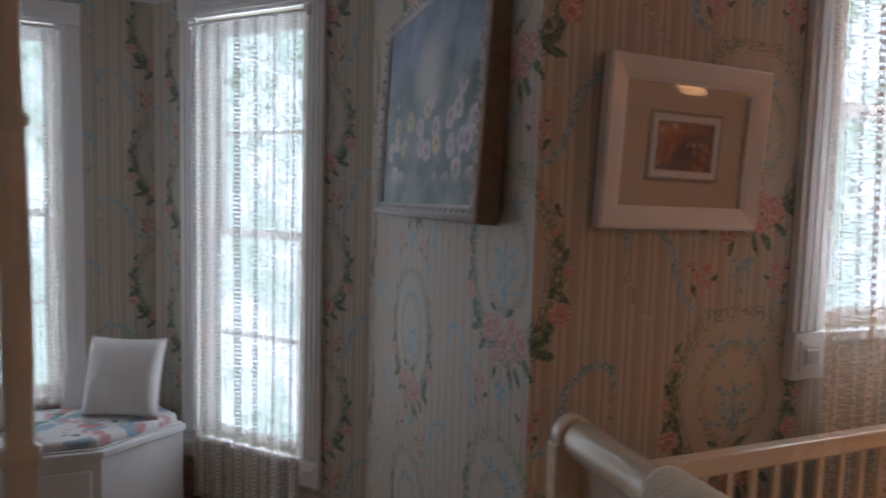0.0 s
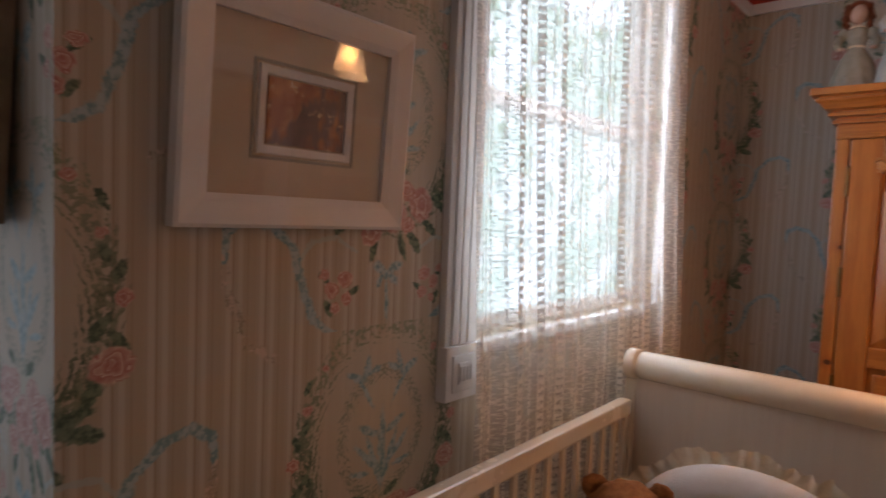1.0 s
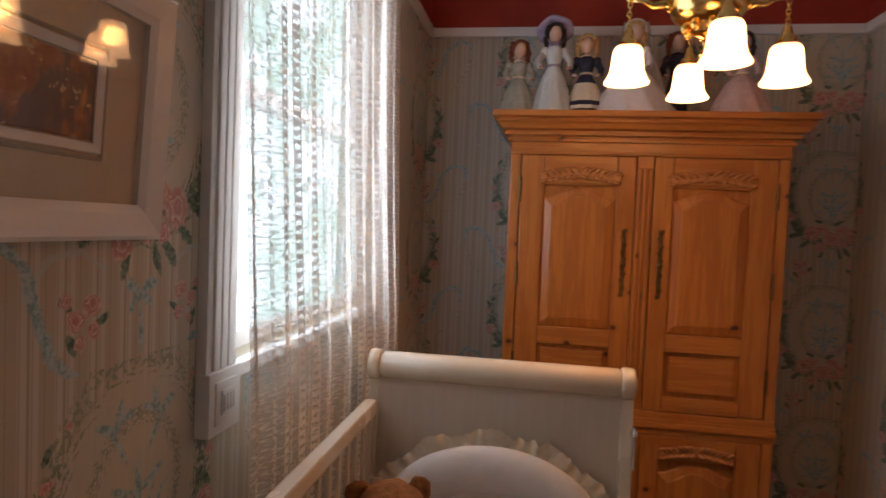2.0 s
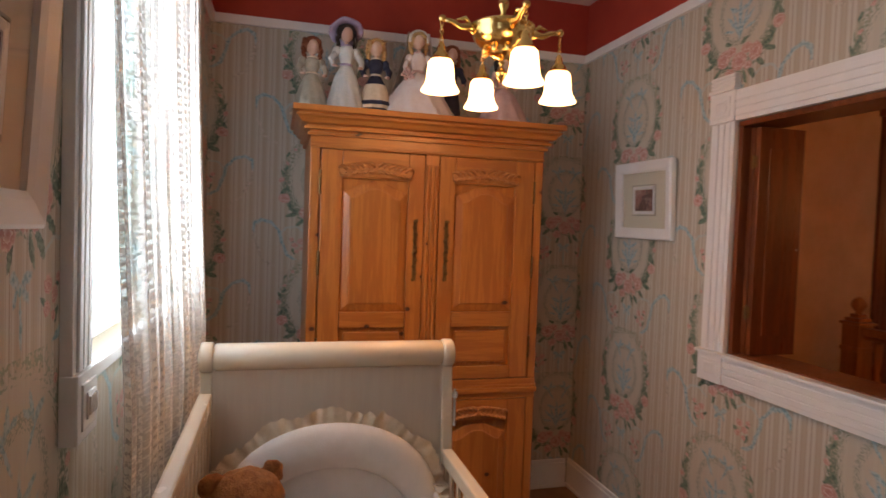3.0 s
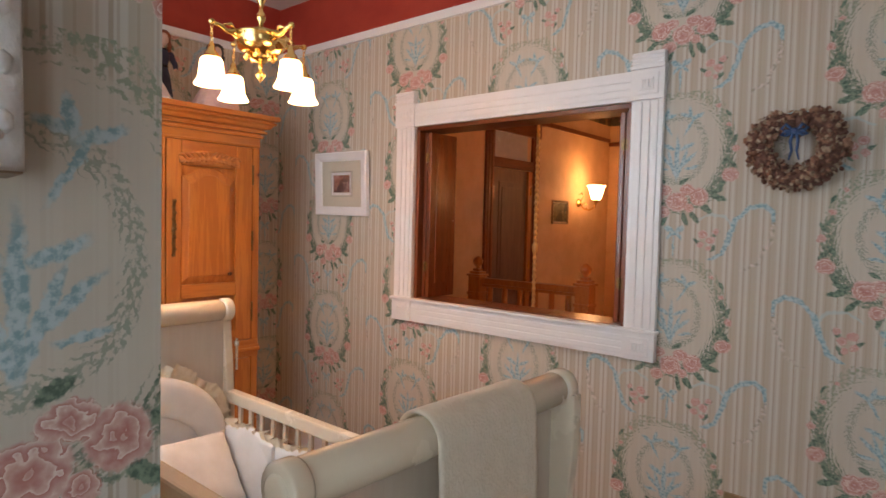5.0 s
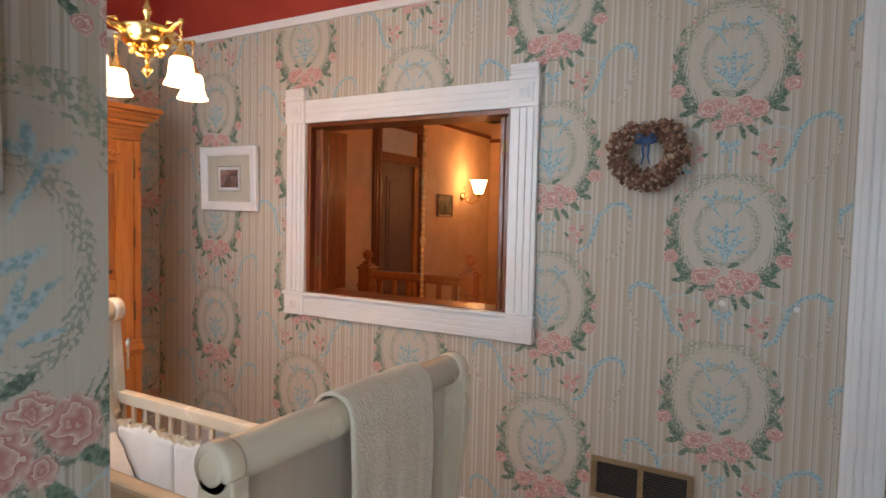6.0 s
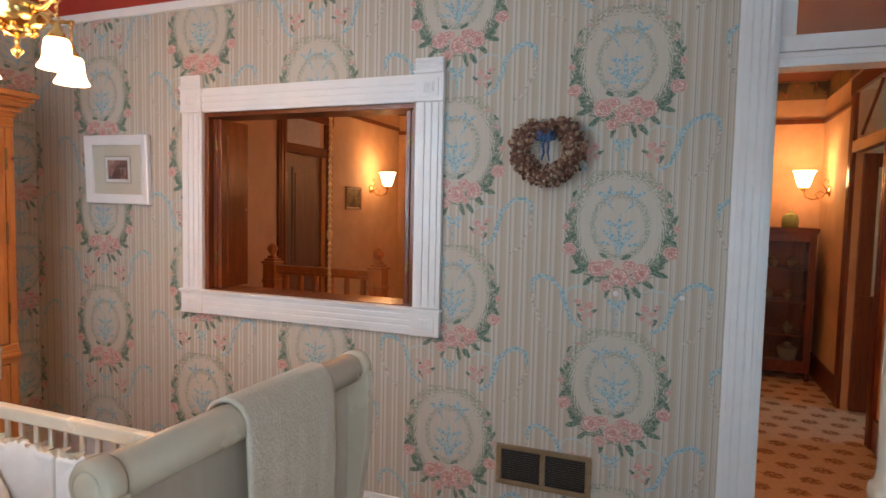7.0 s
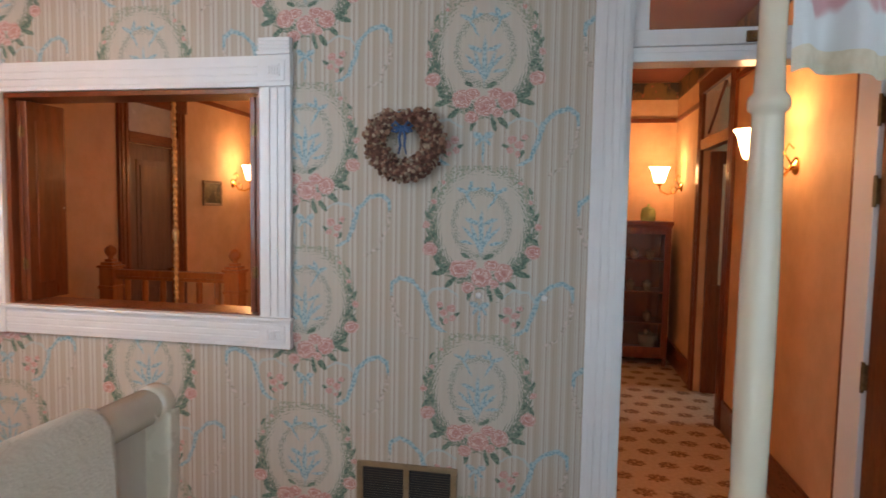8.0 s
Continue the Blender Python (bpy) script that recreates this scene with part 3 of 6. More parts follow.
def bay_wall(name, a, b, window):
    m = bay_frame(a, b)
    length = (Vector(b) - Vector(a)).length
    s0, s1, z0, z1 = window
    bm = boxes(((-0.06, 0, 0), (s0, 0.15, RAIL)), ((s0, 0, 0), (s1, 0.15, z0)), ((s0, 0, z1), (s1, 0.15, RAIL)), ((s1, 0, 0), (length + 0.06, 0.15, RAIL)))
    setting(name, moved(bm, m), PAPER, "striped rose wallpaper round a tall bay window", "wall")
    return m


BAY_L = math.dist(BAY_A, BAY_B)
diag = bay_wall("wall_bay_right", BAY_A, BAY_B, (0.37, 1.03, 0.36, 2.50))
back = bay_wall("wall_bay_back", (BAY_B[0], BACK), (-1.95, BACK), (0.45, 1.19, 0.56, 2.45))
left = bay_wall("wall_bay_left", (-1.95, BACK), (WEST, 2.16), (0.40, 1.06, 0.56, 2.45))

# red frieze above a white picture rail
def band(name, z0, z1, out, material, label, category):
    bm = bmesh.new()
    add_box(bm, (WEST, SOUTH - 0.08, z0), (EAST, SOUTH + out, z1))
    add_box(bm, (EAST - out, SOUTH + out, z0), (EAST + 0.1, NORTH - out, z1))
    add_box(bm, (STRIP - out, NORTH - out, z0), (EAST + 0.1, NORTH + 0.1, z1))
    add_box(bm, (STRIP - out, NORTH + 0.1, z0), (STRIP + 0.1, BAY_A[1], z1))
    add_box(bm, (WEST - 0.1, SOUTH + out, z0), (WEST + out, 2.16, z1))
    for m, n in ((diag, BAY_L), (back, 1.64), (left, 2.05)):
        tmp = box((0, -out, z0), (n, 0.1, z1))
        bm = join(bm, moved(tmp, m))
    setting(name, bm, material, label, category)


band("frieze", RAIL, TOP, 0.0, FRIEZE, "brick-red frieze paper under the ceiling", "frieze")
band("picture_rail", RAIL - 0.025, RAIL + 0.02, 0.022, PAINT, "white painted picture rail", "trim")

# baseboards
def baseboard(name, a, b, along):
    t = 0.02
    x0, y0_, x1, y1_ = a[0], a[1], b[0], b[1]
    bm = boxes(((x0, y0_, 0), (x1, y1_, 0.15)), bevel=0.003)
    g = 0.006
    if along == "x":
        sgn = 1 if y1_ > y0_ else -1
        add_box(bm, (x0, y0_, 0.15), (x1, y0_ + sgn * (t - g), 0.172), 0.004)
        add_box(bm, (x0, y1_, 0), (x1, y1_ + sgn * 0.012, 0.02), 0.005)
    else:
        sgn = 1 if x1 > x0 else -1
        add_box(bm, (x0, y0_, 0.15), (x0 + sgn * (t - g), y1_, 0.172), 0.004)
        add_box(bm, (x1, y0_, 0), (x1 + sgn * 0.012, y1_, 0.02), 0.005)
    setting(name, bm, PAINT, "white painted baseboard", "baseboard")


baseboard("baseboard_south", (dx1 + 0.122, SOUTH), (EAST, SOUTH + 0.02), "x")
baseboard("baseboard_east", (EAST, SOUTH + 0.034), (EAST - 0.02, NORTH), "y")
baseboard("baseboard_north", (STRIP + 0.02, NORTH), (EAST - 0.034, NORTH - 0.02), "x")
baseboard("baseboard_return", (STRIP, NORTH - 0.02), (STRIP - 0.02, BAY_A[1]), "y")


# ---- casings and windows ----
def fluted(bm, a, b, axis, front, out=0.022):
    """A board with four reeds along it. a, b: opposite corners in the wall's plane (along, up); front: sign of the room side."""
    add_box(bm, (a[0], 0, a[1]), (b[0], front * out, b[1]), 0.002)
    edge = 0.016
    if axis == "z":
        w = (b[0] - a[0] - 2 * edge) / 3
        for i in range(3):
            c = a[0] + edge + w * (i + 0.5)
            add_box(bm, (c - w * 0.41, front * (out - 0.001), a[1] + 0.004), (c + w * 0.41, front * (out + 0.006), b[1] - 0.004), 0.008)
    else:
        w = (b[1] - a[1] - 2 * edge) / 3
        for i in range(3):
            c = a[1] + edge + w * (i + 0.5)
            add_box(bm, (a[0] + 0.004, front * (out - 0.001), c - w * 0.41), (b[0] - 0.004, front * (out + 0.006), c + w * 0.41), 0.008)


def corner_block(bm, a, b, front, out=0.032):
    add_box(bm, (a[0], 0, a[1]), (b[0], front * out, b[1]), 0.003)
    w, h = b[0] - a[0], b[1] - a[1]
    for k, d in ((0.16, 0.004), (0.30, 0.008)):
        add_box(bm, (a[0] + w * k, front * (out - 0.002), a[1] + h * k), (b[0] - w * k, front * (out + d), b[1] - h * k), 0.003)
    c = ((a[0] + b[0]) / 2, (a[1] + b[1]) / 2)
    for i in range(4):
        add_box(bm, (c[0] - 0.004 + 0.012 * (i - 1.5), front * out, c[1] - 0.018), (c[0] + 0.004 + 0.012 * (i - 1.5), front * (out + 0.012), c[1] + 0.018), 0.003)


# shuttered opening in the south wall
win = thing("opening_frame", (0, SOUTH, 0), "white fluted casing round an opening to the hall", "casing")
win["kind"] = "structure"
cw = 0.135
for x0, nm in ((ox0 - cw, "jamb_casing"), (ox1, "jamb_casing")):
    bm = bmesh.new()
    fluted(bm, (x0, oz0), (x0 + cw, oz1), "z", 1)
    part(nm, bm, PAINT, win)
    bm = bmesh.new()
    corner_block(bm, (x0 - 0.004, oz1), (x0 + cw + 0.004, oz1 + 0.125), 1)
    add_box(bm, (x0 - 0.006, 0, oz1 + 0.125), (x0 + cw + 0.006, 0.040, oz1 + 0.140), 0.003)
    add_box(bm, (x0, 0, oz1 + 0.140), (x0 + cw, 0.030, oz1 + 0.195), 0.003)
    for k in range(3):
        add_box(bm, (x0 - 0.002, 0.02, oz1 + 0.147 + 0.016 * k), (x0 + cw + 0.002, 0.036, oz1 + 0.156 + 0.016 * k), 0.003)
    part("head_block", bm, PAINT, win)
    bm = bmesh.new()
    corner_block(bm, (x0 - 0.004, oz0 - 0.130), (x0 + cw + 0.004, oz0 - 0.014), 1)
    part("sill_block", bm, PAINT, win)
bm = bmesh.new()
fluted(bm, (ox0, oz1), (ox1, oz1 + 0.125), "x", 1)
part("head_casing", bm, PAINT, win)
bm = bmesh.new()
fluted(bm, (ox0, oz0 - 0.130), (ox1, oz0 - 0.014), "x", 1)
part("apron", bm, PAINT, win)
part("stool", box((ox0 - cw - 0.012, 0, oz0 - 0.014), (ox1 + cw + 0.012, 0.045, oz0), 0.004), PAINT, win)
part("ledge", box((ox0, -0.19, oz0 - 0.03), (ox1, -0.002, oz0 + 0.004), 0.004), DARK_WOOD_ALONG, win, "dark varnished wooden ledge")
part("head_lining", box((ox0, -0.17, oz1 - 0.022), (ox1, -0.002, oz1 - 0.001), 0.002), DARK_WOOD, win, "dark wooden lining")
for xa, xb in ((ox0 + 0.001, ox0 + 0.022), (ox1 - 0.022, ox1 - 0.001)):
    part("side_lining", box((xa, -0.17, oz0), (xb, -0.002, oz1 - 0.023), 0.002), DARK_WOOD, win, "dark wooden lining")


def shutter(x, sgn, depth):
    s = thing("folding_shutter", (x, SOUTH - 0.03, oz0 + 0.006), "dark varnished folding shutter opened into the hall", "shutter", "shutters of the opening")
    for i in range(2):
        xa = sgn * 0.028 * i
        leaf = part("leaf", box((xa, -depth - 0.03 * i, 0), (xa + sgn * 0.024, -0.01, oz1 - oz0 - 0.035), 0.003), DARK_WOOD, s)
        part("panel", box((xa + sgn * 0.022, -depth + 0.05, 0.08), (xa + sgn * 0.027, -0.06, oz1 - oz0 - 0.12), 0.002), DARK_WOOD, leaf)
    for z in (0.15, 0.755):
        part("hinge", join(box((sgn * 0.012, -0.013, z), (sgn * 0.042, -0.006, z + 0.045), 0.002), lathe([(0.005, z - 0.004), (0.005, z + 0.050)], (sgn * 0.026, -0.005, 0), seg=8)), OLD_BRASS, s, "brass hinge")
    return s


sl = shutter(ox1 - 0.024, -1, 0.20)
part("knob", lathe([(0.005, 0), (0.006, 0.008), (0.011, 0.014), (0.011, 0.02), (0.004, 0.024)], (-0.052, -0.215, 0.43), "x", 12), PORCELAIN, sl, "small white porcelain knob", True)
shutter(ox0 + 0.024, 1, 0.12)

# doorway with a transom
dw = thing("door_1", (0, SOUTH, 0), "white fluted door casing with a transom light above", "doorway")
dw["kind"] = "structure"
for x0 in (dx1, dx0 - 0.120):
    bm = bmesh.new()
    fluted(bm, (x0, 0), (x0 + 0.120, dz1), "z", 1)
    part("jamb_casing", bm, PAINT, dw)
for xa, xb in ((dx1 - 0.02, dx1 - 0.001), (dx0 + 0.001, dx0 + 0.02)):
    part("jamb", box((xa, -0.16, 0), (xb, -0.001, dz1), 0.002), PAINT, dw)
    s = -1 if xa > -0.8 else 1
    part("hall_casing", box((xa - 0.06 if s > 0 else xa - 0.01, -0.19, 0), (xb - 0.004 if s > 0 else xb + 0.10, -0.165, dz1 - 0.05), 0.003), DARK_WOOD, dw, "dark wooden hall casing")
part("transom_bar", boxes(((dx0 + 0.02, -0.12, 2.13), (dx1 - 0.02, -0.006, 2.165)), ((dx0 + 0.02, -0.10, 2.165), (dx1 - 0.02, -0.012, 2.185)), bevel=0.004), PAINT, dw)
sash = part("transom_sash", boxes(((dx0 + 0.022, -0.06, 2.19), (dx1 - 0.022, -0.02, 2.25)), ((dx0 + 0.022, -0.06, 2.54), (dx1 - 0.022, -0.02, 2.598)),
                                  ((dx0 + 0.022, -0.06, 2.25), (dx0 + 0.075, -0.02, 2.54)), ((dx1 - 0.075, -0.06, 2.25), (dx1 - 0.022, -0.02, 2.54)), bevel=0.003), PAINT, dw)
part("pane", box((dx0 + 0.07, -0.043, 2.245), (dx1 - 0.07, -0.039, 2.545)), GLASS, sash)
part("transom_catch", join(box((-0.86, -0.02, 2.195), (-0.81, -0.012, 2.235), 0.003), ball((-0.835, -0.004, 2.215), 0.012)), OLD_BRASS, dw, "small brass transom catch")
leaf = part("door_leaf", box((dx0 - 0.03, 0.02, 0.01), (dx0 + 0.012, 0.78, 2.11), 0.003), DARK_WOOD, dw, "dark wooden door swung open into the room")
for z in (0.3, 0.96, 1.62, 1.9):
    part("hinge", join(box((dx0 + 0.0, -0.002, z), (dx0 + 0.026, 0.022, z + 0.09), 0.002), lathe([(0.007, z - 0.01), (0.007, z + 0.1)], (dx0 + 0.024, 0.012, 0), seg=10)), OLD_BRASS, dw, "old brass hinge")


def sash_window(name, m, s0, s1, z0, z1, label, bars):
    """A tall sash window in a wall's frame (along, out, up), with casing inside."""
    w = thing(name, (0, 0, 0), label, "window")
    w["kind"] = "structure"
    w.matrix_basis = m
    c = 0.115
    for a in (s0 - c, s1):
        bm = bmesh.new()
        fluted(bm, (a, z0), (a + c, z1), "z", -1)
        part("jamb_casing", bm, PAINT, w)
        bm = bmesh.new()
        corner_block(bm, (a - 0.003, z0 - 0.125), (a + c + 0.003, z0 + 0.002), -1)
        part("foot_block", bm, PAINT, w)
        bm = bmesh.new()
        corner_block(bm, (a - 0.003, z1), (a + c + 0.003, z1 + 0.11), -1)
        part("head_block", bm, PAINT, w)
    bm = bmesh.new()
    fluted(bm, (s0, z1), (s1, z1 + 0.11), "x", -1)
    part("head_casing", bm, PAINT, w)
    part("sill", box((s0 + 0.001, -0.03, z0 - 0.03), (s1 - 0.001, 0.14, z0 - 0.001), 0.004), PAINT, w)
    part("frame", boxes(((s0 + 0.001, 0.03, z0), (s0 + 0.03, 0.12, z1 - 0.001)), ((s1 - 0.03, 0.03, z0), (s1 - 0.001, 0.12, z1 - 0.001)),
                        ((s0 + 0.03, 0.03, z1 - 0.03), (s1 - 0.03, 0.12, z1 - 0.001)), bevel=0.002), PAINT, w)
    mid = (z0 + z1) / 2
    for za, zb, o in ((z0, mid + 0.02, 0.045), (mid - 0.02, z1 - 0.03, 0.085)):
        st = 0.04
        bm = boxes(((s0 + 0.03, o, za), (s0 + 0.03 + st, o + 0.035, zb)), ((s1 - 0.03 - st, o, za), (s1 - 0.03, o + 0.035, zb)),
                   ((s0 + 0.03 + st, o, za), (s1 - 0.03 - st, o + 0.035, za + st)), ((s0 + 0.03 + st, o, zb - st), (s1 - 0.03 - st, o + 0.035, zb)), bevel=0.003)
        if bars:
            zc = (za + zb) / 2
            add_box(bm, (s0 + 0.03 + st, o + 0.006, zc - 0.011), (s1 - 0.03 - st, o + 0.029, zc + 0.011), 0.002)
        f = part("sash", bm, PAINT, w)
        pane = part("pane", box((s0 + 0.03 + st, o + 0.014, za + st), (s1 - 0.03 - st, o + 0.018, zb - st)), GLASS, f)
        pane.visible_shadow = False
    return w


def curtain(name, m, s0, s1, z0, z1, folds, amp, label, out=-0.07, flare=0.0):
    """Hanging lace with real folds, hung on a rod."""
    w = thing(name, (0, 0, 0), label, "curtain", "lace curtains")
    w.matrix_basis = m
    me = bpy.data.meshes.new("lace_panel")
    nu, nv = folds * 14, 36
    verts, uvs, faces = [], [], []
    full = (s1 - s0) * 1.5
    for j in range(nv + 1):
        v = j / nv
        for i in range(nu + 1):
            u = i / nu
            a = amp * (0.55 + 0.45 * (1 - v))
            wave = math.sin(u * folds * 2 * math.pi + 0.7 * math.sin(3 * v + 5 * u)) + 0.45 * math.sin(u * folds * 4.3 + 1.3 + v * 1.1)
            sway = 0.012 * math.sin(u * 9 + v * 2.0) * (1 - v)
            verts.append((s0 + (s1 - s0) * u + sway, out - a * wave * 0.5 - flare * min(1.0, (1 - v) / 0.55) ** 1.5, z0 + (z1 - z0) * v + 0.006 * math.sin(u * folds * 6.3) * (1 - v)))
            uvs.append((u * full, v * (z1 - z0)))
    for j in range(nv):
        for i in range(nu):
            k = j * (nu + 1) + i
            faces.append((k, k + 1, k + nu + 2, k + nu + 1))
    me.from_pydata(verts, [], faces)
    layer = me.uv_layers.new()
    for loop in me.loops:
        layer.data[loop.index].uv = uvs[loop.vertex_index]
    me.materials.append(LACE)
    me.shade_smooth()
    ob = new("lace_panel", me)
    ob.parent = w
    part("curtain_rod", lathe([(0.008, s0 - 0.03), (0.008, s1 + 0.03)], (0, out, z1 + 0.004), "x", 10), PAINT, w, "thin white rod")
    for s in (s0 - 0.02, s1 + 0.02):
        part("rod_bracket", box((s - 0.008, out - 0.01, z1 - 0.015), (s + 0.008, -0.028, z1 + 0.02), 0.003), PAINT, w)
    return w


north_m = Matrix(((1, 0, 0, 0), (0, 1, 0, NORTH), (0, 0, 1, 0), (0, 0, 0, 1)))
sash_window("window_1", north_m, wx0, wx1, wz0, wz1, "white sash window with fluted casing beside the crib", False)
sash_window("window_2", diag, 0.37, 1.03, 0.36, 2.50, "tall white sash window in the angled bay wall", True)
sash_window("window_3", back, 0.45, 1.19, 0.56, 2.45, "white sash window over the window seat", True)
sash_window("window_4", left, 0.40, 1.06, 0.56, 2.45, "white sash window in the far bay wall", True)
curtain("lace_curtain", north_m, wx0 - 0.128, wx1 + 0.03, 0.12, 2.57, 9, 0.034, "cream lace curtain hanging full length by the crib", -0.062, 0.045)
curtain("lace_curtain", diag, 0.345, 1.03, 0.06, 2.46, 7, 0.024, "white lace curtain in the tall bay window", -0.044)
curtain("lace_curtain", back, 0.43, 1.20, 0.52, 2.42, 7, 0.024, "white lace curtain over the window seat", -0.044)
curtain("lace_curtain", left, 0.41, 1.05, 0.60, 2.42, 7, 0.030, "white lace curtain in the far bay window", -0.055)

# bright garden beyond the glass
window_light((north_m @ Vector(((wx0 + wx1) / 2, 0.02, (wz0 + wz1) / 2))), (0, 1, 0), wx1 - wx0 - 0.1, wz1 - wz0 - 0.1, NORTH_WATTS)
for m, a, b, za, zb in ((diag, 0.37, 1.03, 0.36, 2.50), (back, 0.45, 1.19, 0.56, 2.45), (left, 0.40, 1.06, 0.56, 2.45)):
    window_light(m @ Vector(((a + b) / 2, 0.02, (za + zb) / 2)), m.col[1].to_3d(), b - a - 0.1, zb - za - 0.1, BAY_WATTS)
for m, a, b, za, zb in ((north_m, wx0 - 0.6, wx1 + 3.2, wz0 - 0.9, wz1 + 0.9), (diag, -0.5, 1.7, -0.4, 3.2), (back, -0.4, 2.2, -0.4, 3.2), (left, -0.4, 2.2, -0.4, 3.2)):
    setting("backdrop", moved(box((a, 0.55, za), (b, 0.56, zb)), m), DAYLIGHT, "bright garden light outside the window", "backdrop")


# ---- wardrobe ----
def arch(y0_, y1_, z0, z1, rise, n=18):
    """An upright outline with a double-curved top."""
    pts = [(y0_, z0), (y1_, z0)]
    for i in range(n + 1):
        t = i / n
        k = math.sin(math.pi * t) ** 2
        dip = -0.25 * math.exp(-((t - 0.5) / 0.09) ** 2)
        pts.append((y1_ + (y0_ - y1_) * t, z1 - rise + rise * (k * 1.0 + dip * 0.35)))
    return pts


def raised_panel(parent, y0_, y1_, z0, z1, rise, x):
    """A fielded panel: a sunk groove, then a wide slope up to a flat field."""
    bm = bmesh.new()
    rings = []
    for g, d in ((0.0, 0.006), (0.005, 0.004), (0.008, 0.001), (0.036, -0.009), (0.039, -0.013), (0.046, -0.014)):
        rings.append([(x + d, y, z_) for y, z_ in arch(y0_ + g, y1_ - g, z0 + g, z1 - g, rise)])
    loft(bm, rings, True, True)
    part("raised_field", bm, PINE, parent)


def carving(parent, yc, zc, w, x):
    """Leaf scrolls carved in low relief along the arch."""
    crown = arch(yc - w / 2, yc + w / 2, 0, zc + 0.042, 0.030)[2:]
    under = [(y_, z_ - 0.050 - 0.012 * math.cos((y_ - yc) / w * 6.28)) for y_, z_ in reversed(crown)]
    bms = [prism(crown + under, -0.009, "yz", x + 0.002, 0.002)]
    for s in (-1, 1):
        for k in range(6):
            f = 0.04 + k / 6.6
            lift = 0.020 * math.sin(math.pi * (0.5 + f * 0.5)) ** 2 - 0.004
            for up, grow in ((1, 1.0), (-1, 0.8)):
                leaf_ = [(x - 0.005 - 0.004 * math.sin(math.pi * t), yc + s * w * 0.5 * (f + 0.24 * t * grow), zc + lift + up * (0.004 + 0.026 * math.sin(2.4 * t) * grow - 0.010 * t)) for t in (0, 0.25, 0.5, 0.75, 1.0)]
                bms.append(tube(leaf_, [0.004, 0.0085, 0.009, 0.007, 0.0025], 6))
    bms.append(ball((x - 0.003, yc, zc + 0.010), 0.020, (0.4, 1, 1), 2))
    part("carving", join(*bms), PINE_CARVED, parent, "carved leaf scrolls", True)


wd = thing("wardrobe", (3.03, 0.0965, 0), "tall honey-coloured knotty pine wardrobe with carved panel doors", "wardrobe")
hw, dep = 0.572, 0.57
part("body", boxes(((0.022, -hw, 0.10), (dep, -hw + 0.025, 1.98)), ((0.022, hw - 0.025, 0.10), (dep, hw, 1.98)), ((0.022, -hw + 0.025, 1.93), (dep, hw - 0.025, 1.98)),
                   ((0.022, -hw + 0.025, 0.10), (dep, hw - 0.025, 0.14)), ((dep - 0.02, -hw + 0.025, 0.14), (dep, hw - 0.025, 1.93)), bevel=0.003), PINE, wd)
part("plinth", boxes(((-0.012, -hw - 0.015, 0), (dep, hw + 0.015, 0.085)), ((-0.004, -hw - 0.006, 0.085), (dep, hw + 0.006, 0.105)), bevel=0.006), PINE_ACROSS, wd)
for y in (-hw, hw - 0.045):
    part("corner_stile", box((0, y, 0.105), (0.022, y + 0.045, 1.93), 0.006), PINE, wd)
part("top_rail", boxes(((0, -hw, 1.93), (0.022, hw, 1.985)), ((-0.006, -hw, 1.935), (0, hw, 1.945)), bevel=0.003), PINE_ACROSS, wd)
# stepped cornice
prof = [(0.0, 1.985), (0.014, 1.985), (0.014, 1.997), (0.003, 2.000), (0.003, 2.008), (0.028, 2.011), (0.028, 2.023), (0.016, 2.026), (0.016, 2.032), (0.040, 2.037), (0.052, 2.055), (0.066, 2.064), (0.066, 2.071), (0.056, 2.074), (0.056, 2.079), (0.080, 2.083), (0.080, 2.108), (0.0, 2.110)]
bm = bmesh.new()
rings = []
for o, z in prof:
    rings.append([(dep, hw + o, z), (0 - o, hw + o, z), (0 - o, -hw - o, z), (dep, -hw - o, z)])
loft(bm, rings, True, True)
part("cornice", bm, PINE_ACROSS, wd)
part("middle_stile", box((0, -0.034, 0.845), (0.022, 0.034, 1.93), 0.003), PINE, wd)
for y in (-0.021, 0.0, 0.021):
    part("reed", box((-0.012, y - 0.008, 0.90), (0.002, y + 0.008, 1.88), 0.007), PINE, wd)
part("waist_moulding", boxes(((-0.004, -hw, 0.745), (0.022, hw, 0.845)), ((-0.018, -hw - 0.004, 0.775), (-0.004, hw + 0.004, 0.80)), ((-0.010, -hw - 0.002, 0.80), (-0.004, hw + 0.002, 0.815)), bevel=0.005), PINE_ACROSS, wd)
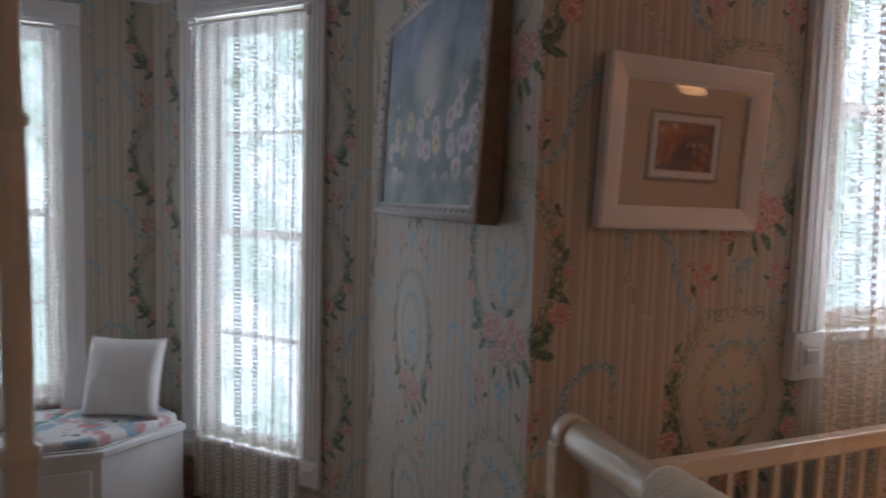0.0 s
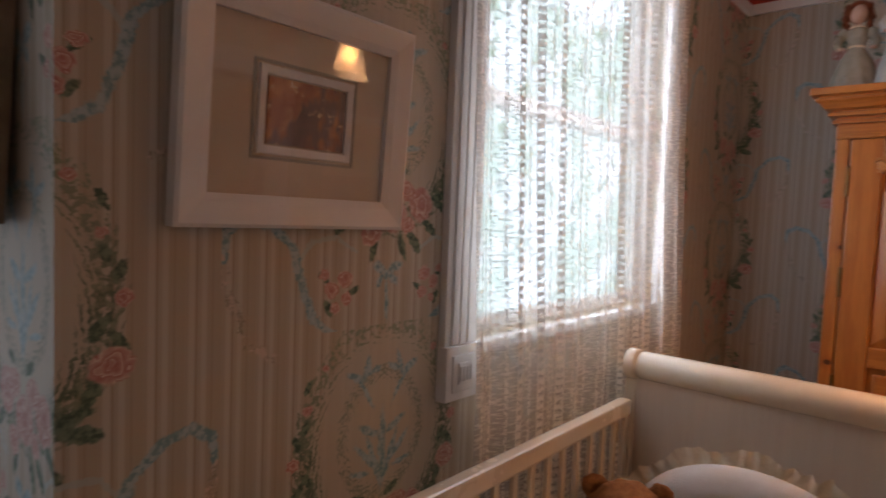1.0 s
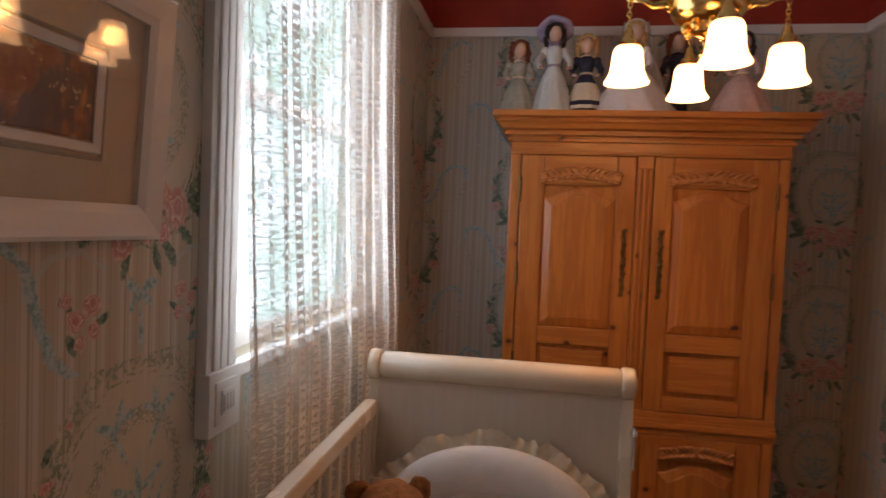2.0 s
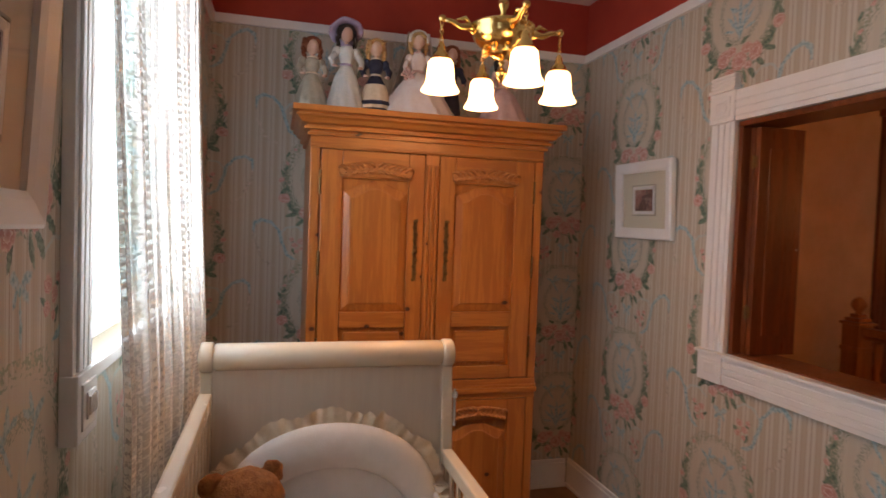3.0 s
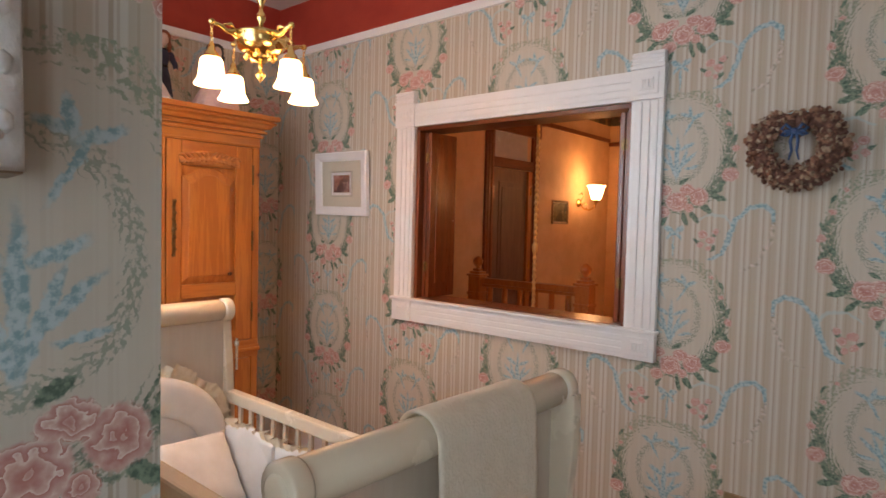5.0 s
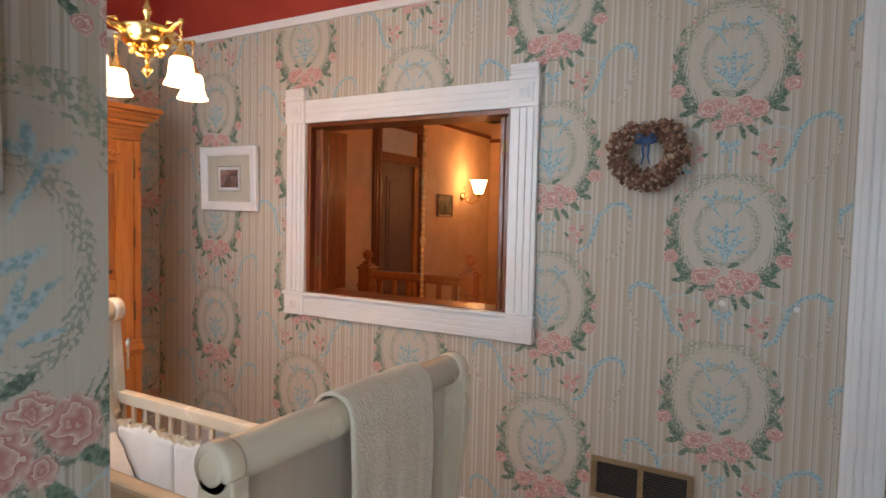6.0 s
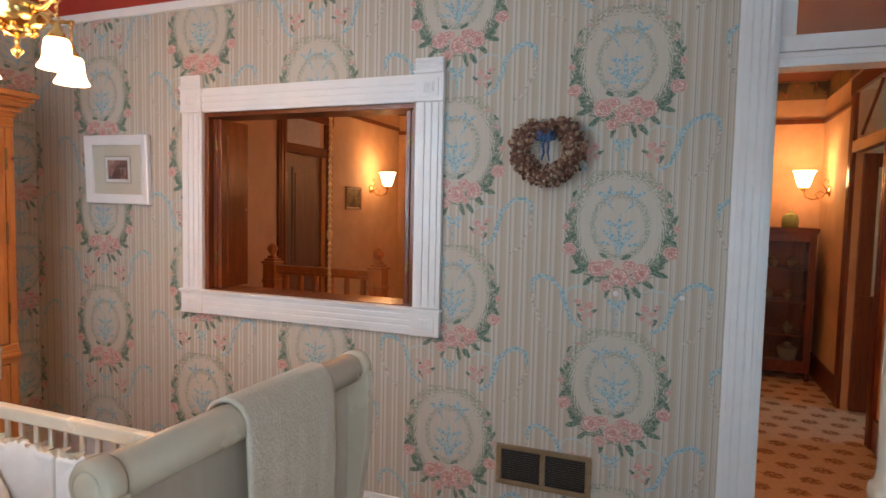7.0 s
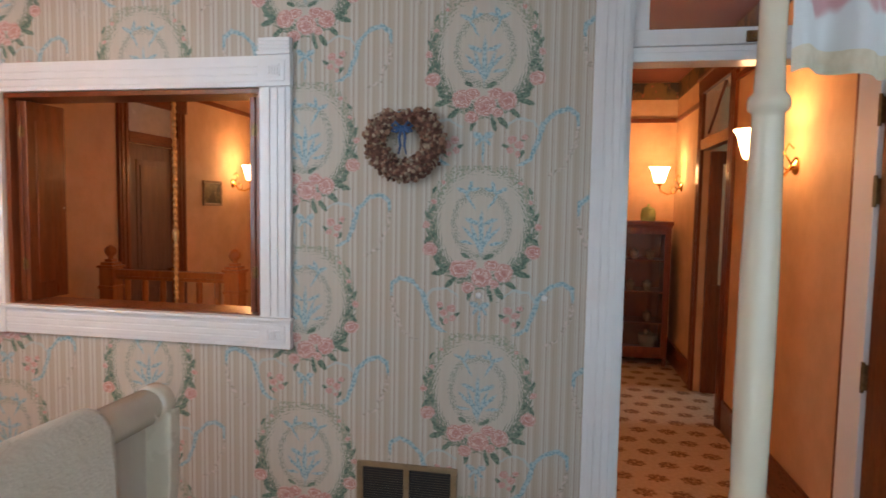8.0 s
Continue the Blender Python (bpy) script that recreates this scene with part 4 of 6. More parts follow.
for s in (-1, 1):
    ya, yb = sorted((s * 0.037, s * (hw - 0.050)))
    yc, fa, fb = s * 0.2695, s * 0.2695 - 0.155, s * 0.2695 + 0.155
    d = part("door", box((0.014, ya + 0.004, 0.850), (0.0212, yb - 0.004, 1.925)), PINE, wd)
    for y_, y2 in ((ya, fa), (fb, yb)):
        part("stile", box((-0.006, y_, 0.848), (0.0138, y2, 1.927), 0.005), PINE, d)
    for za, zb in ((0.848, 0.91), (1.105, 1.180), (1.80, 1.927)):
        part("rail", box((-0.006, fa + 0.0005, za), (0.0138, fb - 0.0005, zb), 0.005), PINE_ACROSS, d)
    raised_panel(d, fa + 0.001, fb - 0.001, 1.181, 1.797, 0.05, 0.0035)
    part("lower_field", box((-0.003, fa + 0.022, 0.930), (0.0138, fb - 0.022, 1.085), 0.012), PINE_ACROSS, d)
    carving(d, yc, 1.832, 0.34, -0.007)
    yk = s * 0.076
    part("handle", join(box((-0.009, yk - 0.009, 1.33), (-0.005, yk + 0.009, 1.62), 0.002), lathe([(0.010, -0.009), (0.012, -0.014), (0.004, -0.019)], (0, yk, 1.47), "x", 10),
                        *[ball((-0.009, yk + 0.005 * (-1) ** k, 1.335 + 0.031 * k), 0.010, (0.35, 1, 1), 1) for k in range(10)]), OLD_BRASS, d, "long pierced brass plate handle")
    for z in (0.95, 1.35, 1.72):
        part("hinge", lathe([(0.006, z), (0.006, z + 0.11)], (-0.008, s * (hw - 0.047), 0), seg=8), OLD_BRASS, d, "brass barrel hinge")
    d = part("lower_door", box((0.014, ya + 0.004, 0.114), (0.0212, yb - 0.004, 0.740)), PINE, wd)
    for y_, y2 in ((ya, fa), (fb, yb)):
        part("stile", box((-0.006, y_, 0.112), (0.0138, y2, 0.742), 0.005), PINE, d)
    for za, zb in ((0.112, 0.18), (0.635, 0.742)):
        part("rail", box((-0.006, fa + 0.0005, za), (0.0138, fb - 0.0005, zb), 0.005), PINE_ACROSS, d)
    raised_panel(d, fa + 0.001, fb - 0.001, 0.182, 0.633, 0.05, 0.0035)
    carving(d, yc, 0.668, 0.30, -0.007)
part("lower_stile", box((0, -0.034, 0.108), (0.022, 0.034, 0.744), 0.003), PINE, wd)


# ---- dolls on the wardrobe ----
SKIN = plain("bisque", (0.62, 0.40, 0.30), (0.68, 0.46, 0.36), 0.4)


def cloth(name, a, b):
    return plain(name, a, b, 0.9, 30.0, depth=0.004, fine=90.0)


def doll(y, x, h, width, dress, trim, hair, label, hat=None, veil=None, sleeves=0, bands=(), posy=False, spread=1.0):
    """A standing figure as one plain mesh: gathered skirt, bodice, puffed sleeves, round head, curls, bonnet or veil."""
    me = bpy.data.meshes.new("doll")
    mats = [dress, trim, SKIN, hair, hat or veil or trim]
    bm = bmesh.new()

    def put(b, k):
        for f in b.faces:
            f.material_index = k
            f.smooth = True
        t = bpy.data.meshes.new("t")
        b.to_mesh(t)
        b.free()
        bm.from_mesh(t)
        bpy.data.meshes.remove(t)

    w, n = width / 2, 48
    levels = [0.0, 0.05, 0.10, 0.16, 0.22, 0.30, 0.40, 0.52, 0.65, 0.80, 1.0]
    rings = []
    for k, t in enumerate(levels):
        r = w * (1 - t) ** 0.75 + 0.028 * t
        rings.append([(r * (1 + (1 - t) * (0.07 * math.sin(11 * a + 0.3 * k) + 0.04 * math.sin(19 * a + k))) * math.cos(a), r * (1 + (1 - t) * (0.07 * math.sin(11 * a + 0.3 * k) + 0.04 * math.sin(19 * a + k))) * math.sin(a), h * 0.54 * t) for a in [2 * math.pi * i / n for i in range(n)]])
    for k in range(len(levels) - 1):
        ring_ = bmesh.new()
        loft(ring_, rings[k:k + 2], True, False)
        put(ring_, 1 if k in bands else 0)
    put(lathe([(0.028, h * 0.53), (0.026, h * 0.57), (0.036, h * 0.65), (0.040, h * 0.71), (0.026, h * 0.76), (0.012, h * 0.78)], seg=16), 0)
    put(lathe([(0.029, h * 0.545), (0.031, h * 0.555), (0.029, h * 0.57)], seg=16), 1)
    put(lathe([(0.026, h * 0.755), (0.032, h * 0.765), (0.012, h * 0.785)], seg=16), 1)
    put(lathe([(0.011, h * 0.77), (0.011, h * 0.83)], seg=10), 2)
    hd = 0.036
    hz = h * 0.815 + hd
    put(ball((0, 0, hz), hd, (0.95, 0.86, 1.10)), 2)
    for s in (-1, 1):
        put(ball((-0.002, s * 0.046, h * 0.70), 0.024, (0.9, 0.9, 1.05), 2), sleeves)
        put(tube([(-0.004, s * 0.050, h * 0.68), (-0.014, s * 0.066 * spread, h * 0.60), (-0.034, s * 0.060 * spread, h * 0.53)], [0.017, 0.015, 0.012], 8), 0)
        put(tube([(-0.034, s * 0.060 * spread, h * 0.53), (-0.052, s * 0.044 * spread, h * 0.515)], [0.008, 0.006], 6), 2)
    put(ball((0.012, 0, hz + 0.010), hd * 1.16, (0.92, 1.04, 1.06)), 3)
    curl = random.Random(int(y * 1000))
    for s in (-1, 1):
        for k in range(9):
            d = k / 8
            put(ball((0.012 - 0.010 * d + curl.uniform(-0.006, 0.006), s * (hd * 0.98 + 0.006 * math.sin(3 * d)) + curl.uniform(-0.004, 0.004), hz + 0.030 - 0.085 * d), 0.0135, (1, 0.9, 1.15), 1), 3)
    for k in range(7):
        a = -1.2 + 0.4 * k
        put(ball((-0.020, 0.030 * math.sin(a), hz + 0.014 + 0.024 * math.cos(a)), 0.0105, (0.8, 1, 1), 1), 3)
    if hat:
        rim = lathe([(0.030, 0.030), (0.048, 0.012), (0.074, 0.000), (0.084, 0.004), (0.076, 0.010), (0.050, 0.024), (0.040, 0.048), (0.020, 0.060), (0.0, 0.062)], seg=28)
        for v in rim.verts:
            v.co.z += 0.006 * math.sin(math.atan2(v.co.y, v.co.x) * 5) * min(1, v.co.xy.length / 0.07)
        put(moved(rim, Matrix.Translation((0.016, 0, hz + 0.014)) @ Matrix.Rotation(radians(38), 4, "Y")), 4)
    if veil:
        v = bmesh.new()
        rows_ = []
        for k in range(12):
            t = k / 11
            r = 0.050 + 0.085 * t ** 1.3
            rows_.append([(0.012 + r * 0.9 * math.cos(a), r * math.sin(a) * (1 + 0.06 * math.sin(11 * a)), hz + 0.050 * math.cos(min(1.57, t * 6)) - max(0, t - 0.16) * h * 0.72) for a in [-1.75 + 3.5 * i / 30 for i in range(31)]])
        loft(v, rows_, False, False)
        put(v, 4)
        for i in range(15):
            a = -1.7 + 3.4 * i / 14
            put(ball((-0.006, 0.046 * math.sin(a), hz + 0.008 + 0.044 * math.cos(a)), 0.010, (1, 1, 1), 1), 4)
    if posy:
        for k in range(14):
            a = k * 2.4
            put(ball((-0.060 - 0.006 * curl.random(), 0.055 + 0.006 * math.sqrt(k) * math.cos(a) * 1.4, h * 0.50 + 0.008 * math.sqrt(k) * math.sin(a)), 0.0095, (1, 1, 1), 1), 1)
    bmesh.ops.recalc_face_normals(bm, faces=bm.faces)
    bm.to_mesh(me)
    bm.free()
    for m in mats:
        me.materials.append(m)
    ob = new("doll", me)
    ob.matrix_basis = pose(x, y, 2.1105, 0, 0, random.uniform(-12, 12))
    return tagged(ob, label, "doll", "dolls on the wardrobe")


PALE_BLUE = cloth("pale_blue_satin", (0.60, 0.66, 0.66), (0.72, 0.74, 0.72))
LILAC = cloth("lilac_ribbon", (0.36, 0.30, 0.46), (0.46, 0.40, 0.56))
WHITE_SATIN = cloth("white_satin", (0.78, 0.68, 0.64), (0.84, 0.77, 0.74))
NAVY = cloth("navy_cloth", (0.02, 0.025, 0.05), (0.04, 0.045, 0.08))
PINK_SATIN = cloth("pink_satin", (0.62, 0.40, 0.36), (0.70, 0.50, 0.46))
SAGE = cloth("sage_cotton", (0.36, 0.34, 0.27), (0.46, 0.43, 0.35))
BLACK_HAIR = plain("black_hair", (0.012, 0.009, 0.008), (0.03, 0.02, 0.016), 0.5, 60.0)
RED_HAIR = plain("auburn_hair", (0.16, 0.040, 0.014), (0.26, 0.075, 0.025), 0.6, 60.0)
BLOND_HAIR = plain("blond_hair", (0.45, 0.25, 0.09), (0.58, 0.36, 0.15), 0.6, 60.0)
VEIL = cloth("ivory_veil", (0.66, 0.60, 0.54), (0.74, 0.69, 0.64))
doll(0.660, 3.27, 0.365, 0.19, SAGE, LACE_TRIM, RED_HAIR, "auburn-haired doll in a sage cotton dress", bands=(0,))
doll(0.500, 3.23, 0.445, 0.20, PALE_BLUE, LILAC, BLACK_HAIR, "black-haired doll in pale blue with a lilac bonnet", hat=LILAC, bands=(0,), spread=1.15)
doll(0.352, 3.24, 0.385, 0.19, NAVY, LACE_TRIM, BLOND_HAIR, "blond doll in a navy dress banded with cream lace", sleeves=0, bands=(0, 2, 4, 6, 7, 8))
doll(0.140, 3.23, 0.450, 0.40, WHITE_SATIN, PINK_SATIN, BLOND_HAIR, "bride doll in white satin with a veil and posy", veil=VEIL, posy=True)
doll(-0.070, 3.36, 0.44, 0.12, NAVY, BLACK, RED_HAIR, "groom doll in a dark suit")
doll(-0.330, 3.26, 0.40, 0.30, PINK_SATIN, LACE_TRIM, BLACK_HAIR, "dark-haired doll in a pink satin gown", bands=(1,))

# ---- chandelier ----
CX, CY = 2.137, 0.096
ch = thing("chandelier", (CX, CY, TOP), "polished brass chandelier with four lit frosted glass shades", "chandelier")
z = lambda h: min(h + 0.012, TOP - 0.001) - TOP
part("ceiling_rose", lathe([(0.055, z(TOP - 0.001)), (0.055, z(2.955)), (0.030, z(2.935)), (0.012, z(2.92))]), BRASS, ch, "", True)
part("rod", lathe([(0.009, z(2.93)), (0.009, z(2.42)), (0.016, z(2.41)), (0.020, z(2.39)), (0.010, z(2.375)), (0.009, z(2.345)), (0.018, z(2.33)), (0.018, z(2.315)), (0.009, z(2.30)), (0.009, z(2.255))], seg=16), BRASS, ch, "", True)
part("bowl", lathe([(0.010, z(2.285)), (0.030, z(2.276)), (0.036, z(2.262)), (0.062, z(2.256)), (0.098, z(2.254)), (0.108, z(2.248)), (0.108, z(2.240)), (0.100, z(2.236)), (0.101, z(2.222)), (0.096, z(2.206)), (0.084, z(2.190)),
                   (0.066, z(2.178)), (0.050, z(2.172)), (0.046, z(2.160)), (0.034, z(2.150)), (0.016, z(2.144)), (0.008, z(2.140))], seg=36), BRASS, ch, "", True)
part("finial", lathe([(0.008, z(2.146)), (0.006, z(2.138)), (0.012, z(2.130)), (0.007, z(2.121)), (0.008, z(2.110)), (0.018, z(2.101)), (0.020, z(2.092)), (0.011, z(2.080)), (0.006, z(2.072)), (0.001, z(2.062))], seg=16), BRASS, ch, "", True)
for k in range(8):
    a = k * math.pi / 4
    part("drop", ball((0.058 * math.cos(a), 0.058 * math.sin(a), z(2.166)), 0.011, (1, 1, 1.4), 2), BRASS, ch, "", True)
for k in range(4):
    a = k * math.pi / 2 - 0.012
    c, s = math.cos(a), math.sin(a)
    R = 0.207
    arm = part("arm", join(tube([(0.095 * c, 0.095 * s, z(2.222)), (0.118 * c, 0.118 * s, z(2.236)), (0.145 * c, 0.145 * s, z(2.232)), (0.172 * c, 0.172 * s, z(2.246)), (R * c, R * s, z(2.250))], [0.012, 0.014, 0.010, 0.008, 0.007], 10),
                           ball((R * c, R * s, z(2.252)), 0.013, (1, 1, 0.9), 2), tube([(0.105 * c, 0.105 * s, z(2.240)), (0.130 * c, 0.130 * s, z(2.262)), (0.160 * c, 0.160 * s, z(2.254))], [0.004, 0.008, 0.003], 6)), BRASS, ch, "", True)
    links = []
    for i in range(5):
        zc, turn = z(2.236 - 0.013 * i), a + (i % 2) * math.pi / 2
        links.append(tube([(R * c + 0.0055 * math.cos(q) * math.cos(turn), R * s + 0.0055 * math.cos(q) * math.sin(turn), zc + 0.0095 * math.sin(q)) for q in [2 * math.pi * j / 12 for j in range(13)]], 0.0018, 5))
    part("chain", join(*links), BRASS, arm, "", True)
    part("socket", lathe([(0.004, z(2.178)), (0.009, z(2.172)), (0.013, z(2.160)), (0.015, z(2.146)), (0.022, z(2.140)), (0.027, z(2.130)), (0.030, z(2.120)), (0.029, z(2.113))], (R * c, R * s, 0), seg=18), BRASS, arm, "", True)
    shade = [(0.022, 2.122), (0.034, 2.119), (0.041, 2.108), (0.044, 2.085), (0.046, 2.060), (0.050, 2.042), (0.058, 2.028), (0.063, 2.020), (0.062, 2.016), (0.054, 2.026), (0.046, 2.042), (0.042, 2.062), (0.040, 2.088), (0.036, 2.106), (0.030, 2.113), (0.020, 2.116)]
    sh = part("shade", lathe([(r, z(h)) for r, h in shade], (R * c, R * s, 0), seg=28, caps=False), SHADE_GLASS, arm, "lit frosted bell shade", True)
    bulb("chandelier_bulb", (CX + R * c, CY + R * s, 2.085), CHANDELIER_WATTS, 0.03)


# ---- pictures ----
def moulding(w, h, width, depth, rim=0.012):
    """A mitred frame in the xz plane, its front towards -y, with a stepped profile."""
    prof_ = [(0, 0), (0, -depth * 0.85), (width * 0.12, -depth), (width * 0.35, -depth * 0.93), (width * 0.75, -depth * 0.80), (width, -depth * 0.62), (width, 0)]
    bm = bmesh.new()
    rings = []
    for sx, sz in ((-1, -1), (1, -1), (1, 1), (-1, 1), (-1, -1)):
        rings.append([(sx * (w / 2 - o), d, sz * (h / 2 - o)) for o, d in prof_])
    loft(bm, rings, True, False)
    return bm


def picture(name, m, w, h, width, depth, frame_mat, mat_mat, pw, ph, art, label, glazed=True, inner=None, shift=0.0):
    p = thing(name, (0, 0, 0), label, "picture")
    p.matrix_basis = m
    part("picture_frame", moulding(w, h, width, depth), frame_mat, p)
    part("back_board", box((-w / 2 + 0.004, -0.004, -h / 2 + 0.004), (w / 2 - 0.004, -0.001, h / 2 - 0.004)), MAT_BOARD, p)
    if mat_mat:
        part("mat_board", box((-w / 2 + width * 0.8, -0.009, -h / 2 + width * 0.8), (w / 2 - width * 0.8, -0.005, h / 2 - width * 0.8)), mat_mat, p)
    if inner:
        part("inner_border", moved(moulding(pw + 0.034, ph + 0.034, 0.014, 0.006), Matrix.Translation((0, -0.0092, shift))), inner, p)
        part("inner_line", moved(moulding(pw + 0.052, ph + 0.052, 0.005, 0.0025), Matrix.Translation((0, -0.0092, shift))), GREY_MAT, p)
    part("print", box((-pw / 2, -0.0125, -ph / 2 + shift), (pw / 2, -0.0095, ph / 2 + shift)), art, p)
    if glazed:
        part("glazing", box((-w / 2 + width, -depth * 0.62, -h / 2 + width), (w / 2 - width, -depth * 0.62 + 0.002, h / 2 - width)), GLASS, p, "picture glass")
    return p


picture("framed_print", pose(1.026, NORTH - 0.012, 1.762, 3.2, 0.4, 0), 0.464, 0.384, 0.053, 0.030, PAINT, MAT_BOARD, 0.160, 0.108, GARDEN_PRINT, "white-framed garden print with a wide ivory mat", True, PAINT, 0.0)
picture("framed_print", pose(2.915, SOUTH + 0.010, 1.760, 2.6, 0.6, 180), 0.485, 0.39, 0.055, 0.03, PAINT, SAGE_MAT, 0.15, 0.105, ROSE_PRINT, "white-framed rose print with a grey-green mat", True, PAINT)
p = picture("flower_painting", pose(STRIP - 0.001, 1.797, 1.915, 0, 0, -90) @ pose(0, 0, 0, -3.0, 0, 0), 0.97, 0.70, 0.045, 0.055, GOLD_FRAME, None, 0.90, 0.63, GREY_MAT, "oil painting of garden flowers in a bronze gilt frame", False, SILVER_LIP)
for c in list(p.children):
    if c.name.startswith(("print", "inner")):
        c.location.y = -0.034
    if c.name.startswith("print"):
        c.data.materials.clear()
        c.data.materials.append(PAINTING)

ORNATE = plain("white_gesso", (0.58, 0.57, 0.55), (0.70, 0.69, 0.67), 0.5, 40.0, depth=0.004, fine=60.0)
bm = bmesh.new()
loft(bm, [[(sx * (0.485 - o), d, sz * (0.35 - o)) for o, d in ((0.001, -0.056), (0.004, -0.062), (0.020, -0.066), (0.036, -0.060), (0.045, -0.050), (0.045, -0.045))] for sx, sz in ((-1, -1), (1, -1), (1, 1), (-1, 1), (-1, -1))], True, False)
knobs = [bm]
for k in range(46):
    for sz in (-1, 1):
        knobs.append(ball((-0.46 + 0.0204 * k, -0.064, sz * (0.327 + 0.006 * (-1) ** k)), 0.010, (1.2, 0.6, 0.8), 1))
for k in range(27):
    for sx in (-1, 1):
        knobs.append(ball((sx * (0.462 + 0.006 * (-1) ** k), -0.064, -0.31 + 0.0238 * k), 0.010, (0.8, 0.6, 1.2), 1))
part("gesso_face", join(*knobs), ORNATE, p, "white gesso leaf ornament on the frame's face", True)

# ---- wreath ----
wr = thing("wreath", (0.435, SOUTH + 0.02, 1.83), "heart-shaped dried flower wreath with a blue bow", "wreath")
bms = {0: [], 1: [], 2: []}
def heart(t):
    x_ = 0.118 * math.sin(t) * (1 + 0.05 * math.cos(t))
    z_ = 0.112 * math.cos(t) - 0.035 * math.exp(-(math.sin(t / 2) / 0.22) ** 2) + 0.004
    return x_, z_
part("ring", tube([(heart(t)[0], 0.012, heart(t)[1]) for t in [2 * math.pi * i / 40 for i in range(41)]], 0.034, 10), DRIED_DARK, wr, "", True)
for i in range(760):
    t = random.uniform(0, 2 * math.pi)
    a, r = random.uniform(-0.6, math.pi + 0.6), random.uniform(0.028, 0.050)
    hx, hz_ = heart(t)
    k = r * math.cos(a)
    nrm = Vector((hx, hz_)).normalized()
    q = (hx + nrm.x * k, 0.014 + abs(math.sin(a)) * r * 0.85, hz_ + nrm.y * k)
    b = bmesh.new()
    bmesh.ops.create_icosphere(b, subdivisions=1, radius=random.uniform(0.006, 0.0125), matrix=Matrix.Translation(q) @ Euler([random.uniform(0, 6) for _ in range(3)]).to_matrix().to_4x4() @ Matrix.Diagonal((1, 1, random.uniform(0.25, 0.6), 1)))
    bms[i % 3].append(b)
PETAL_PINK = plain("faded_pink_petals", (0.24, 0.11, 0.07), (0.40, 0.23, 0.15), 0.9, 60.0)
for k, (mt, nm) in enumerate(((DRIED, "pale_petals"), (DRIED_DARK, "dark_petals"), (PETAL_PINK, "pink_petals"))):
    tagged(part(nm, join(*bms[k]), mt, wr), kind="stuff")
bow = []
for s in (-1, 1):
    for k in range(2):
        bow.append(tube([(s * 0.004, 0.05, 0.055), (s * 0.026, 0.060, 0.078 - 0.022 * k), (s * 0.040, 0.056, 0.064 - 0.022 * k), (s * 0.024, 0.052, 0.050 - 0.010 * k), (s * 0.004, 0.05, 0.055)], 0.006, 6))
    bow.append(tube([(s * 0.003, 0.05, 0.052), (s * 0.012, 0.052, 0.020), (s * 0.008, 0.046, -0.012), (s * 0.016, 0.046, -0.045)], [0.006, 0.006, 0.005, 0.003], 6))
part("ribbon_bow", join(ball((0, 0.054, 0.055), 0.011, (1, 0.7, 1), 2), *bow), BLUE_RIBBON, wr, "dark blue ribbon bow", True)

# ---- wall register ----
vt = thing("wall_register", (0.416, SOUTH, 0.435), "bronze metal heating register low on the papered wall", "vent")
# flat near-black sheet stands in for the unlit depth behind the bars
part("backing", box((-0.195, 0.001, -0.085), (0.195, 0.004, 0.085)), VOID, vt, "near-black sheet behind the bars, standing in for the duct's shade")
part("rim", boxes(((-0.211, 0.002, 0.070), (0.211, 0.014, 0.092)), ((-0.211, 0.002, -0.092), (0.211, 0.014, -0.070)), ((-0.211, 0.002, -0.070), (-0.185, 0.014, 0.070)), ((0.185, 0.002, -0.070), (0.211, 0.014, 0.070)),
                  ((-0.012, 0.002, -0.070), (0.012, 0.013, 0.070)), bevel=0.003), VENT_METAL, vt)
slat = None
for s in (-1, 1):
    for k in range(13):
        zc = -0.062 + 0.0103 * k
        c = 0.0985 * s
        if slat is None:
            slat = mesh_object("slat", moved(box((-0.0865, 0.004, -0.0018), (0.0865, 0.0105, 0.0012)), Matrix.Rotation(radians(25), 4, "X")), BAR_METAL)
            ob = slat
        else:
            ob = new("slat", slat.data)
        ob.parent, ob.location = vt, (c, 0, zc)

# ---- papered switch plate ----
sp = thing("switch_plate", (0.005, SOUTH, 1.235), "papered switch plate with two ivory push buttons", "switch")
part("plate", box((-0.16, 0, -0.022), (0.16, 0.004, 0.010), 0.0015), PAPER, sp)
for x in (-0.128, 0.128):
    part("button", lathe([(0.013, 0.0), (0.013, 0.008), (0.010, 0.013), (0.004, 0.014)], (x, 0.002, 0.004), "y", 16), PORCELAIN, sp, "ivory push button", True)


# ---- crib ----
crib = thing("crib", (1.36, 0.625, 0), "cream lacquered sleigh crib with one slatted side lowered", "crib")
YA, YB = -0.383, 0.383
HX, FX = 0.735, -0.685


